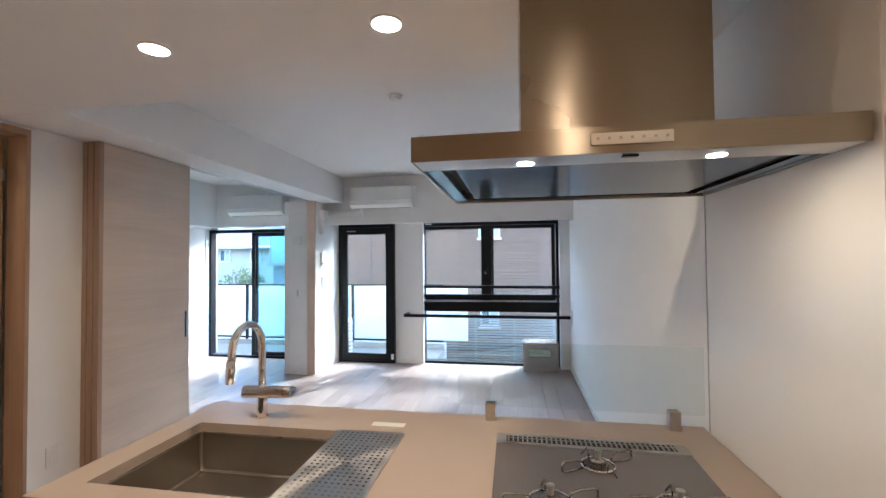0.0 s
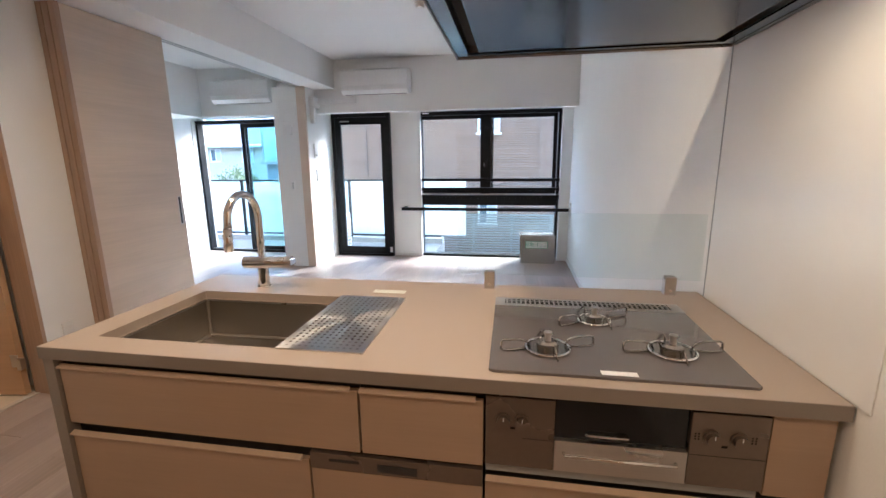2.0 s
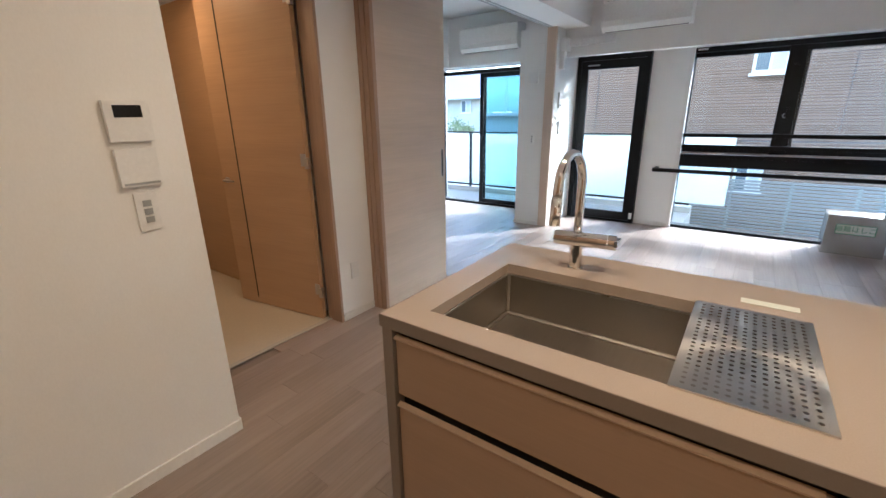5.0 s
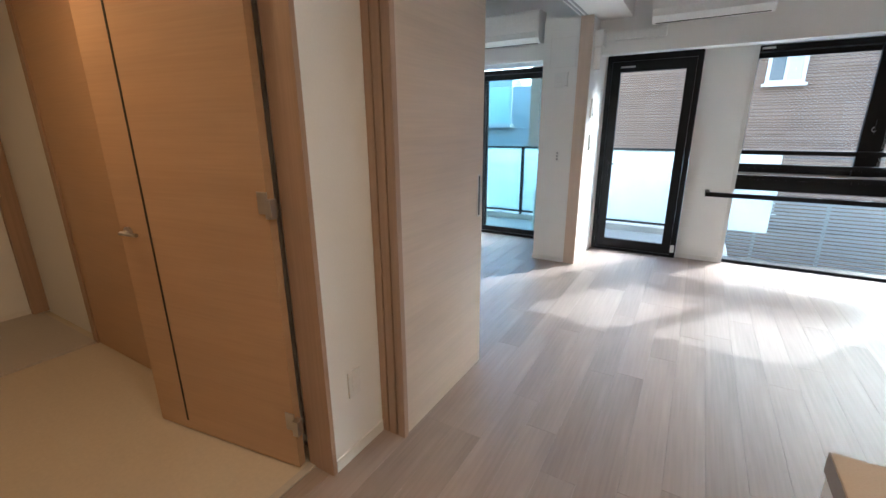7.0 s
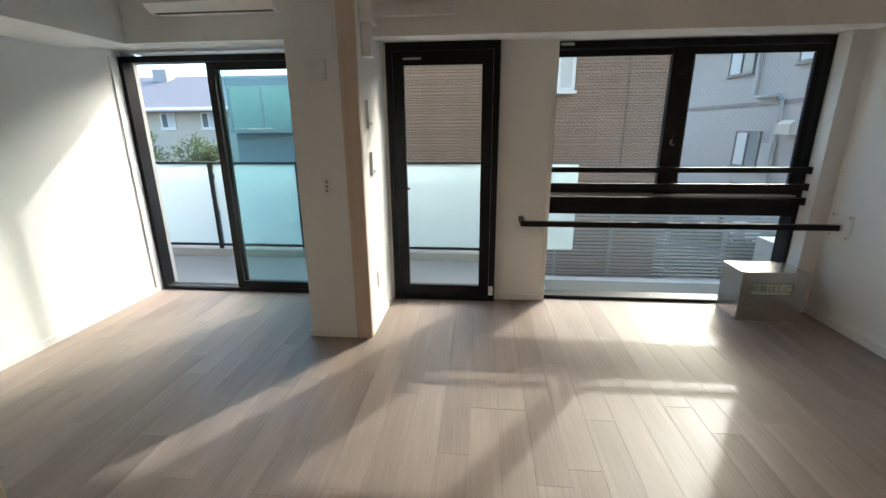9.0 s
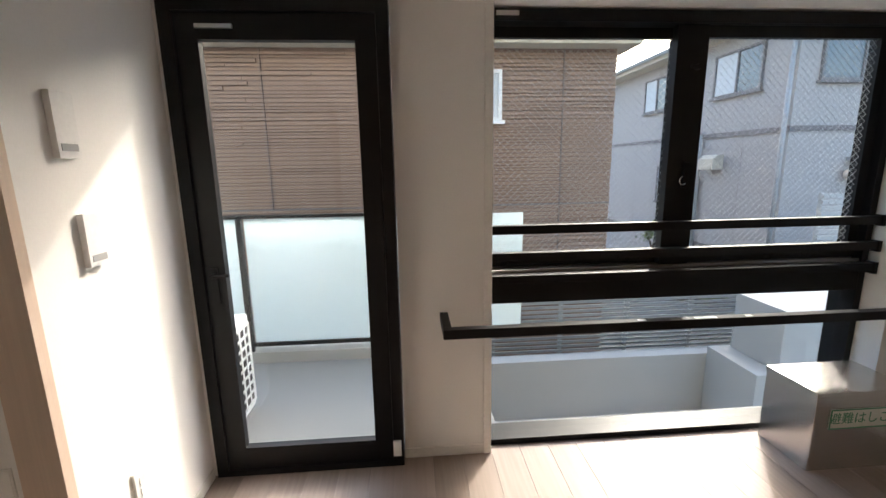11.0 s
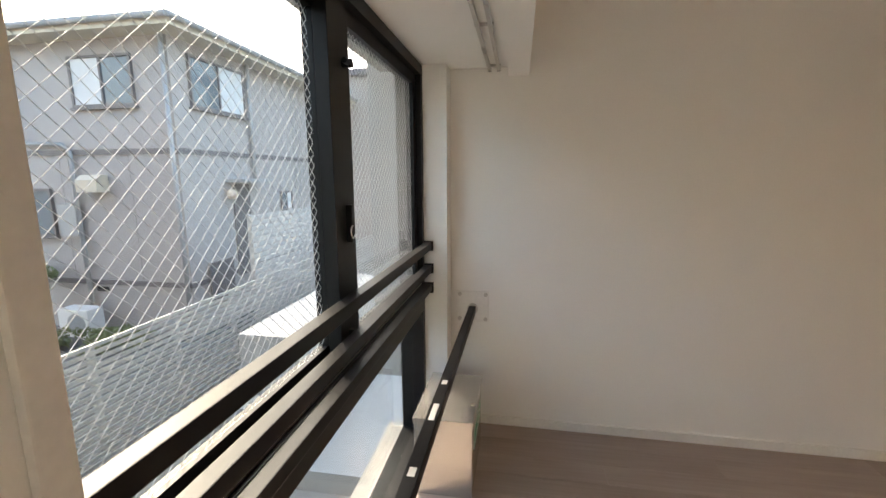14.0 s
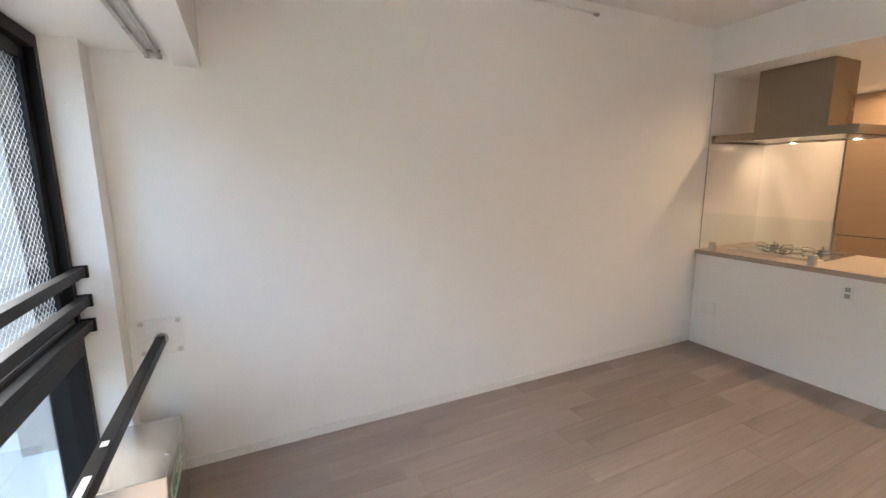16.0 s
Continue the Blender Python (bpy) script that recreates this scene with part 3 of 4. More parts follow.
# tall cupboards behind the cook
for k in range(4):
    x0 = -1.2 + k * 0.62
    cb = thing("tall_cupboard", (x0 + 0.31, -0.78, 0), "tall beige oak cupboard behind the kitchen island", "cupboard", "tall cupboards")
    part("carcass", boxes((x0 + 0.002, x0 + 0.618, -0.949, -0.622, 0.0, 2.36)), DARK, cb)
    for z0, z1 in ((0.06, 0.84), (0.85, 2.36)):
        part("cupboard_door", boxes((x0 + 0.003, x0 + 0.617, -0.621, -0.602, z0, z1), bevel=0.0015), CAB, cb)

# base units
unit = thing("sink_cabinet", (-0.37, 1.3, 0), "beige oak sink cabinet with one drawer over a wide door", "cabinet")
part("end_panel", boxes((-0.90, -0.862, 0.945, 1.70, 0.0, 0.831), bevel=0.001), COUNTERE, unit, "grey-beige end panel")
part("carcass", boxes((-0.860, -0.79, 0.985, 1.695, 0.085, 0.83), (0.105, 0.120, 0.985, 1.695, 0.085, 0.83), (-0.79, 0.105, 0.985, 1.02, 0.085, 0.83), (-0.79, 0.105, 1.02, 1.69, 0.085, 0.62)), DARK, unit)
part("toe_kick", boxes((-0.862, 0.12, 1.0, 1.015, 0.0, 0.083)), CAB, unit)
flat_front("drawer_front", unit, -0.856, 0.119, 0.605, 0.812)
flat_front("door_front", unit, -0.856, -0.040, 0.088, 0.580)

unit = thing("small_drawer_unit", (0.28, 1.3, 0.6), "narrow beige oak drawer beside the sink", "cabinet")
part("carcass", boxes((0.128, 0.466, 0.985, 1.695, 0.60, 0.83)), DARK, unit)
flat_front("drawer_front", unit, 0.126, 0.467, 0.605, 0.812)

unit = thing("dishwasher", (0.2, 1.3, 0), "built-in dishwasher with oak front and steel control strip", "dishwasher")
part("body", boxes((-0.032, 0.466, 0.985, 1.69, 0.085, 0.598)), DARK, unit)
part("front", boxes((-0.033, 0.467, 0.955, 0.975, 0.088, 0.538), bevel=0.001), CAB, unit)
strip = part("control_strip", boxes((-0.033, 0.467, 0.951, 0.978, 0.542, 0.594), bevel=0.001), GRILLP, unit, "bronze-grey control strip")
# Grip and vent are flat near-black plates, their inner shade put in as colour.
part("grip_recess", boxes((0.17, 0.285, 0.9495, 0.9508, 0.552, 0.575)), DARK, strip)
part("vent_slot", boxes((0.025, 0.115, 0.9495, 0.9508, 0.570, 0.578)), DARK, strip)
part("toe_kick", boxes((-0.033, 0.467, 1.0, 1.015, 0.0, 0.083)), CAB, unit)

unit = thing("grill_oven", (0.8, 1.3, 0.6), "built-in fish grill with bronze fascia and gas knobs", "grill")
part("body", boxes((0.474, 1.144, 0.985, 1.69, 0.60, 0.83)), DARK, unit)
part("left_fascia", boxes((0.474, 0.650, 0.950, 0.984, 0.618, 0.818), bevel=0.001), GRILLP, unit)
part("right_fascia", boxes((0.972, 1.144, 0.950, 0.984, 0.618, 0.818), bevel=0.001), GRILLP, unit)
part("fascia_seam", boxes((0.972, 1.144, 0.9494, 0.9499, 0.7025, 0.704)), DARK, unit)
part("fascia_seam", boxes((0.57, 0.65, 0.9494, 0.9499, 0.7025, 0.704)), DARK, unit)
part("grill_window", boxes((0.652, 0.970, 0.962, 0.984, 0.708, 0.818), bevel=0.001), BLACKG, unit, "dark grill window")
dr = part("grill_door", boxes((0.652, 0.970, 0.950, 0.984, 0.618, 0.706), bevel=0.001), STEEL, unit, "steel grill door")
part("handle", tube(bmesh.new(), [(0.675, 0.952, 0.672), (0.678, 0.934, 0.676), (0.81, 0.930, 0.677), (0.942, 0.934, 0.676), (0.945, 0.952, 0.672)], 0.005, 8), CHROME, dr)
part("inner_pull", tube(bmesh.new(), [(0.73, 0.962, 0.722), (0.735, 0.952, 0.726), (0.83, 0.952, 0.726), (0.835, 0.962, 0.722)], 0.003, 8), STEEL, unit)
for kx in (0.52, 0.568, 1.02, 1.08):
    k = part("knob", rod(rod(bmesh.new(), (kx, 0.950, 0.752), (kx, 0.946, 0.752), 0.021, 28), (kx, 0.946, 0.752), (kx, 0.934, 0.752), 0.0165, 28), GRILLP, unit, "round bronze gas knob")
    part("knob_mark", boxes((kx - 0.001, kx + 0.001, 0.9332, 0.934, 0.757, 0.767)), PLASTIC, k)
for ix in (0.538, 1.043):
    part("indicator", boxes((ix, ix + 0.013, 0.9494, 0.9499, 0.728, 0.734)), BLACK, unit)
for x in (0.980, 0.988, 1.106, 1.114):
    for z in (0.745, 0.752, 0.759):
        part("icon_mark", boxes((x, x + 0.004, 0.9494, 0.9499, z, z + 0.004)), BLACK, unit)

unit = thing("pan_drawer_unit", (0.8, 1.3, 0), "wide beige oak pan drawer below the grill", "cabinet")
part("carcass", boxes((0.474, 1.144, 0.985, 1.69, 0.085, 0.598)), DARK, unit)
flat_front("drawer_front", unit, 0.474, 1.144, 0.088, 0.580)
part("rail_gap", boxes((0.474, 1.144, 0.968, 0.984, 0.584, 0.612)), GREYP, unit)
part("toe_kick", boxes((0.474, 1.144, 1.0, 1.015, 0.0, 0.083)), CAB, unit)

unit = thing("filler_cabinet", (1.2, 1.3, 0), "slim beige oak filler unit beside the wall", "cabinet")
part("carcass", boxes((1.150, 1.284, 0.985, 1.69, 0.085, 0.83)), DARK, unit)
part("upper_front", boxes((1.149, 1.282, 0.955, 0.973, 0.605, 0.826), bevel=0.001), CAB, unit)
flat_front("lower_front", unit, 1.149, 1.282, 0.088, 0.580)
part("toe_kick", boxes((1.149, 1.284, 1.0, 1.015, 0.0, 0.083)), CAB, unit)

structure("wall_counter_back", boxes((-0.90, 1.288, 1.70, 1.775, 0, 0.831)), WALL, "white half wall behind the kitchen island", "wall")
structure("trim_opening", boxes((1.2945, 1.2992, 1.722, 1.728, 0.872, 2.372)), GREYP, "thin grey joint strip at the end of the kitchen panel", "trim")
screen = tagged(solid("splash_screen", boxes((0.30, 1.284, 1.7375, 1.7445, 0.9305, 1.20)), GLASS), "clear acrylic splash screen held by steel clamps", "splash screen")
screen.visible_shadow = False

# range hood
hood = thing("range_hood", (0.8, 1.3, 1.80), "wide brushed steel range hood with square flue", "range hood")
HX0, HX1, HY0, HY1 = 0.302, 1.284, 0.905, 1.705
part("canopy", boxes((HX0, HX1, HY0, HY0 + 0.004, 1.800, 1.862), (HX0, HX1, HY1 - 0.004, HY1, 1.800, 1.862), (HX0, HX0 + 0.004, HY0 + 0.004, HY1 - 0.004, 1.800, 1.862),
                     (HX1 - 0.004, HX1, HY0 + 0.004, HY1 - 0.004, 1.800, 1.862), (HX0 + 0.004, HX1 - 0.004, HY0 + 0.004, HY1 - 0.004, 1.857, 1.861)), HOODM, hood)
part("flue", boxes((0.572, 1.078, 1.12, 1.48, 1.863, 2.373), bevel=0.001), HOODM, hood, "square brushed steel flue")
part("front_tray", boxes((HX0 + 0.006, HX1 - 0.006, HY0 + 0.006, HY0 + 0.11, 1.800, 1.806)), STEEL, hood)
part("side_tray", boxes((HX0 + 0.006, HX0 + 0.05, HY0 + 0.112, HY1 - 0.052, 1.806, 1.812)), BLACKG, hood)
part("side_tray", boxes((HX1 - 0.05, HX1 - 0.006, HY0 + 0.112, HY1 - 0.052, 1.806, 1.812)), BLACKG, hood)
part("rear_tray", boxes((HX0 + 0.006, HX1 - 0.006, HY1 - 0.05, HY1 - 0.006, 1.806, 1.812)), BLACKG, hood)
part("baffle_plate", boxes((HX0 + 0.09, HX1 - 0.09, HY0 + 0.13, HY1 - 0.08, 1.806, 1.822), bevel=0.005), BLACKG, hood, "glossy dark baffle plate")
# Dark sheet stands in for the shade around the baffle.
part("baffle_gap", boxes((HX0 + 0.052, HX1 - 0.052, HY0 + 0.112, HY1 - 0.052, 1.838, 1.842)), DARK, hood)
cp = part("control_panel", boxes((0.725, 0.90, 0.899, 0.9045, 1.818, 1.845), bevel=0.001), STEEL, hood, "slim push-button panel")
for k in range(7):
    part("button", rod(bmesh.new(), (0.74 + k * 0.0245, 0.899, 1.832), (0.74 + k * 0.0245, 0.8975, 1.832), 0.0035, 10), GREYP, cp)
part("hood_catch", boxes((0.80, 0.835, 0.93, 0.945, 1.796, 1.7995)), BLACK, hood)
for lx in (0.58, 1.02):
    part("hood_lamp", rod(bmesh.new(), (lx, 0.98, 1.7985), (lx, 0.98, 1.7998), 0.021, 24), GLOW, hood, "lit round hood lamp")

# downlights, the two added fill lamps among them
for lx, ly in KITCHEN_AND_FILL_LAMPS + [(-3.4, 1.35)]:
    dl = thing("downlight", (lx, ly, LOW_Z), "round recessed warm downlight in the low ceiling, two added as unseen fill", "downlight", "ceiling downlights")
    bm = tube(bmesh.new(), [(lx + 0.052 * math.cos(a), ly + 0.052 * math.sin(a), LOW_Z - 0.003) for a in (2 * math.pi * k / 32 for k in range(33))], 0.006, 8)
    part("trim_ring", bm, PLASTIC, dl)
    part("lens", rod(bmesh.new(), (lx, ly, LOW_Z + 0.0005), (lx, ly, LOW_Z - 0.0005), 0.046, 32), GLOW, dl, "glowing lens")
for sx, sy, nm in ((-0.277, 2.79, "smoke_detector"), (-0.293, 3.81, "ceiling_socket")):
    sd = thing(nm, (sx, sy, CEIL_Z), "small round white fitting on the living room ceiling", "detector" if sy < 3 else "lamp socket")
    part("base", rod(bmesh.new(), (sx, sy, CEIL_Z), (sx, sy, CEIL_Z - 0.012), 0.05, 28), PLASTIC, sd)
    part("cap", rod(bmesh.new(), (sx, sy, CEIL_Z - 0.012), (sx, sy, CEIL_Z - 0.034), 0.042, 28, 0.032), PLASTIC, sd)


# ---- wall plates ----
def plate(name, label, category, rows, mat=PLASTIC, inner=(), inner_mat=GREYP, inner_name="rocker"):
    bm = boxes(rows, bevel=0.002)
    ob = tagged(solid(name, bm, mat), label, category)
    for r in inner:
        part(inner_name, boxes(r, bevel=0.0008), inner_mat, ob)
    return ob


plate("intercom", "white wall intercom with a dark display", "intercom", (-1.869, -1.845, 0.68, 0.815, 1.345, 1.48), inner=[(-1.8455, -1.8435, 0.705, 0.79, 1.425, 1.465)], inner_mat=BLACKG, inner_name="display")
plate("floor_heating_panel", "blank white wall control box below the intercom", "control box", (-1.869, -1.848, 0.683, 0.81, 1.19, 1.322), inner=[(-1.8485, -1.8465, 0.69, 0.803, 1.196, 1.204)])
plate("light_switch", "white switch plate with three slim switches", "light switch", (-1.869, -1.861, 0.712, 0.785, 1.025, 1.165),
      inner=[(-1.8615, -1.858, 0.735, 0.762, z, z + 0.022) for z in (1.055, 1.085, 1.115)])
plate("wall_socket", "white socket on the narrow wall by the sliding panels", "socket", (-2.299, -2.291, 2.06, 2.13, 0.30, 0.42), inner=[(-2.2915, -2.2895, 2.08, 2.11, z, z + 0.03) for z in (0.325, 0.365)], inner_mat=TRIMW, inner_name="outlet")
plate("light_switch", "slim switch on the column", "light switch", (-2.425, -2.375, 5.287, 5.294, 1.05, 1.17), inner=[(-2.408, -2.392, 5.284, 5.2868, z, z + 0.02) for z in (1.07, 1.10, 1.13)])
plate("thermostat_cover", "square white blank cover on the column", "cover", (-2.475, -2.345, 5.27, 5.294, 1.765, 1.895), inner=[(-2.36, -2.352, 5.268, 5.2705, 1.775, 1.783)], inner_name="screw")
plate("wall_controller", "upper white remote holder on the column side", "controller", (-2.154, -2.135, 5.46, 5.54, 1.48, 1.66), inner=[(-2.1355, -2.133, 5.47, 5.53, 1.50, 1.52)], inner_name="tab")
plate("wall_controller", "lower white remote holder on the column side", "controller", (-2.154, -2.135, 5.50, 5.58, 1.16, 1.32), inner=[(-2.1355, -2.133, 5.51, 5.57, 1.175, 1.195)], inner_name="tab")
plate("wall_socket", "white socket low on the column side", "socket", (-2.154, -2.144, 5.53, 5.60, 0.31, 0.43), inner=[(-2.1445, -2.141, 5.55, 5.58, z, z + 0.03) for z in (0.33, 0.375)], inner_mat=TRIMW, inner_name="outlet")
plate("wall_socket", "white wide socket on the half wall", "socket", (1.07, 1.19, 1.776, 1.784, 0.30, 0.42), inner=[(1.09 + k * 0.045, 1.12 + k * 0.045, 1.7845, 1.787, 0.34, 0.38) for k in range(2)], inner_mat=TRIMW, inner_name="outlet")
plate("wall_socket", "white socket high on the half wall", "socket", (0.165, 0.235, 1.776, 1.784, 0.67, 0.79), inner=[(0.185, 0.215, 1.7845, 1.787, z, z + 0.03) for z in (0.69, 0.735)], inner_mat=GREYP, inner_name="outlet")
for nm, z0, z1 in (("access_hatch", 1.943, 2.206), ("access_hatch", 0.411, 0.656)):
    hb = thing(nm, (-2.4, 5.294, z0), "papered square access hatch with thin white frame on the column", "hatch")
    part("hatch_frame", frame_boxes(-2.532, -2.282, z0, z1, 5.2905, 5.2945, 0.006), TRIMW, hb)
    part("hatch_door", boxes((-2.524, -2.29, 5.2915, 5.2945, z0 + 0.008, z1 - 0.008)), WALL, hb)


# ---- sliding panels, hall door ----
def frame_boxes_yz(x0, x1, y0, y1, z0, z1, w):
    return boxes((x0, x1, y0, y0 + w, z0, z1), (x0, x1, y1 - w, y1, z0, z1), (x0, x1, y0 + w, y1 - w, z0, z0 + w), (x0, x1, y0 + w, y1 - w, z1 - w, z1))


for k in range(3):
    x1 = -2.170 - k * 0.046
    sp = thing("sliding_panel", (x1 - 0.02, 2.68, 0), "pale oak full-height sliding panel, pushed open in a stack", "sliding door", "stacked sliding panels")
    lf = part("leaf", boxes((x1 - 0.030, x1, 2.302 + k * 0.012, 3.062, 0.006, 2.366), bevel=0.0015), SLIDEW, sp)
    part("edge_strip", boxes((x1 - 0.031, x1 + 0.001, 2.297 + k * 0.012, 2.3015 + k * 0.012, 0.006, 2.366)), FRAMEW, lf, "darker oak edge")
    part("recessed_pull", frame_boxes_yz(x1 - 0.001, x1 + 0.0022, 3.004, 3.038, 0.925, 1.155, 0.007), STEEL, lf, "slim steel frame of the recessed pull")
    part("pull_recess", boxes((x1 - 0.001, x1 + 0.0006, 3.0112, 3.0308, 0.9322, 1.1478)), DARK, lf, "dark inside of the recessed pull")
structure("trim_sliding_post", boxes((-2.2985, -2.263, 2.268, 2.2955, 0, 2.367), (-2.255, -2.2145, 2.268, 2.2955, 0, 2.367), (-2.2065, -2.166, 2.268, 2.2955, 0, 2.367), bevel=0.003), FRAMEW, "oak post at the stacked sliding panels", "trim")
structure("door_track", boxes((-2.262, -2.242, 3.07, 5.28, 2.3685, 2.3715), (-2.222, -2.202, 3.07, 5.28, 2.3685, 2.3715)), GREYP, "grey sliding door tracks under the beam", "track")

hf = tagged(thing("door_2", (-2.36, 1.93, 0), "oak hallway door standing open against the wall", "door"), kind="structure")
part("jamb_post", boxes((-2.435, -2.292, 1.935, 1.957, 0, 2.352), bevel=0.002), FRAMEW, hf, "oak door frame post")
part("jamb_post", boxes((-2.435, -2.292, 0.93, 0.965, 0, 2.352), bevel=0.002), FRAMEW, hf, "oak door frame post")
part("jamb_head", boxes((-2.435, -2.292, 0.965, 1.935, 2.315, 2.352), bevel=0.002), FRAMEW, hf, "oak door frame head")
turn = Matrix.Translation((-2.445, 1.925, 0)) @ pose(0, 0, 0, 0, 0, 8.5) 
bm = boxes((-0.862, -0.004, -0.036, 0.0, 0.012, 2.305), bevel=0.0015)
bm.transform(turn)
leaf2 = part("door_leaf", bm, DOORW, hf)
bm = boxes((-0.672, -0.662, -0.0385, -0.0362, 0.06, 2.26))
bm.transform(turn)
part("glass_slit", bm, DARK, leaf2, "dark slit down the door")
for z in (0.24, 1.15, 2.10):
    bm = boxes((-0.045, 0.0, -0.042, -0.0365, z - 0.04, z + 0.04), (-0.004, 0.024, -0.052, -0.02, z - 0.055, z + 0.015), bevel=0.002)
    bm.transform(turn)
    part("hinge", bm, STEEL, hf, "steel door hinge")
bm = rod(rod(bmesh.new(), (-0.80, -0.037, 0.98), (-0.80, -0.047, 0.98), 0.022, 20), (-0.80, -0.047, 0.98), (-0.80, -0.075, 0.98), 0.008)
rod(bm, (-0.80, -0.075, 0.98), (-0.69, -0.078, 0.98), 0.008)
bm.transform(turn)
part("door_handle", bm, STEEL, leaf2, "steel lever handle")

d3 = tagged(thing("door_3", (-4.2, 1.99, 0), "closed oak door in the hallway wall", "door"), kind="structure")
part("door_leaf", boxes((-4.50, -3.62, 1.965, 1.999, 0.01, 2.30), bevel=0.002), DOORW, d3)
part("jamb_post", boxes((-4.56, -4.503, 1.955, 1.999, 0.005, 2.35)), FRAMEW, d3)
part("jamb_post", boxes((-3.617, -3.56, 1.955, 1.999, 0.005, 2.35)), FRAMEW, d3)
structure("hall_step", boxes((-5.5, -4.52, 0.93, 1.95, 0.0045, 0.02)), HALLT, "paler grey floor at the end of the hallway", "floor")
structure("trim_hall_end", boxes((-5.499, -5.45, 1.90, 1.999, 0.02, 2.35)), FRAMEW, "oak corner post at the hallway end", "trim")
structure("door_sill", boxes((-2.435, -2.40, 0.965, 1.935, 0.0005, 0.007)), HALLT, "thin threshold strip", "threshold")


# ---- living room things ----
def air_conditioner(x0, x1, z0, z1, name_label):
    ac = thing("air_conditioner", ((x0 + x1) / 2, 5.47, z0), name_label, "air conditioner", "wall air conditioners")
    out = [(5.588, z0 + 0.02), (5.588, z1), (5.40, z1), (5.37, z1 - 0.02), (5.357, z0 + 0.10), (5.37, z0 + 0.045), (5.42, z0 + 0.005), (5.46, z0)]
    part("body", prism(bmesh.new(), out, "x", x0, x1), PLASTIC, ac)
    part("front_panel", prism(bmesh.new(), [(5.369, z1 - 0.022), (5.365, z1 - 0.022), (5.351, z0 + 0.10), (5.355, z0 + 0.085)], "x", x0 + 0.006, x1 - 0.006), PLASTIC, ac)
    part("air_flap", prism(bmesh.new(), [(5.364, z0 + 0.048), (5.360, z0 + 0.046), (5.412, z0 - 0.001), (5.416, z0 + 0.003)], "x", x0 + 0.03, x1 - 0.03), PLASTIC, ac)
    # Air outlet has no opening; a dark plate paints its shade.
    part("outlet_slot", boxes((x0 + 0.025, x1 - 0.025, 5.43, 5.455, z0 - 0.001, z0 + 0.003)), DARK, ac)
    part("top_grille", boxes((x0 + 0.02, x1 - 0.02, 5.41, 5.56, z1 + 0.0005, z1 + 0.003)), GREYP, ac)
    part("status_light", boxes((x1 - 0.06, x1 - 0.04, 5.352, 5.3535, z0 + 0.105, z0 + 0.108)), GREYP, ac)
    return ac


air_conditioner(-1.675, -0.805, 2.262, 2.562, "white wall-mounted air conditioner on the living room beam")
air_conditioner(-3.54, -2.69, 2.205, 2.505, "white wall-mounted air conditioner on the bedroom beam")
pc = thing("pipe_cover", (-1.9, 5.55, 2.1), "white plastic pipe duct running from the air conditioner to the column", "pipe cover")
part("duct", boxes((-2.08, -1.56, 5.525, 5.587, 2.175, 2.245), bevel=0.008), PLASTIC, pc)
part("riser", boxes((-1.62, -1.56, 5.522, 5.587, 2.246, 2.30), bevel=0.008), PLASTIC, pc)
part("elbow", boxes((-2.153, -2.075, 5.40, 5.587, 2.12, 2.262), bevel=0.02), PLASTIC, pc)
part("drop", boxes((-2.153, -2.09, 5.42, 5.50, 1.92, 2.119), bevel=0.012), PLASTIC, pc)
pc2 = thing("pipe_cover", (-2.65, 5.55, 2.1), "short white pipe duct below the bedroom air conditioner", "pipe cover")
part("drop", boxes((-2.68, -2.62, 5.52, 5.588, 2.07, 2.40), bevel=0.01), PLASTIC, pc2)

bar = thing("ballet_bar", (0.1, 5.98, 0.72), "black square steel bar fixed across the window on wall plates", "bar")
part("rail", boxes((-1.06, 1.279, 5.866, 5.906, 0.721, 0.763), bevel=0.002), BLACK, bar)
part("return_arm", boxes((-1.06, -1.022, 5.9065, 6.0985, 0.723, 0.761), bevel=0.001), BLACK, bar, "short arm back to the wall")
pl = part("end_plate", boxes((1.291, 1.299, 5.79, 5.99, 0.66, 0.85), bevel=0.003), TRIMW, bar, "white square wall plate")
part("socket", rod(bmesh.new(), (1.2795, 5.886, 0.744), (1.291, 5.886, 0.744), 0.032, 18), STEEL, bar)
for by, bz in ((5.964, 0.832), (5.808, 0.832), (5.808, 0.68), (5.964, 0.68)):
    part("bolt", rod(rod(bmesh.new(), (1.291, by, bz), (1.287, by, bz), 0.012, 16), (1.287, by, bz), (1.281, by, bz), 0.007, 6), STEEL, pl)
for sx, wdt in ((0.30, 0.03), (0.06, 0.10), (-0.2, 0.035)):
    part("sticker", boxes((sx, sx + wdt, 5.876, 5.896, 0.7631, 0.7637)), PLASTIC, bar, "small white sticker")

lad = thing("escape_ladder_box", (0.87, 5.95, 0), "steel escape ladder box with green lettered sign on the floor", "ladder box")
part("body", boxes((0.64, 1.112, 5.815, 6.095, 0.0, 0.375), bevel=0.003), BOXM, lad)
part("lid", boxes((0.636, 1.116, 5.811, 6.099, 0.3755, 0.402), bevel=0.003), BOXM, lad)
sg = part("sign", boxes((0.715, 1.015, 5.812, 5.8148, 0.215, 0.315)), SIGNW, lad, "pale sign with green border")
part("sign_border", frame_boxes(0.715, 1.015, 0.215, 0.315, 5.8105, 5.8119, 0.006), GREEN, sg)
cu = bpy.data.curves.new("lettering", "FONT")
cu.body = "\u907f\u96e3\u306f\u3057\u3054"
cu.size, cu.align_x, cu.align_y, cu.extrude = 0.062, "CENTER", "CENTER", 0.0005
cu.materials.append(GREEN)
tx = new("lettering", cu)
tx.parent = sg
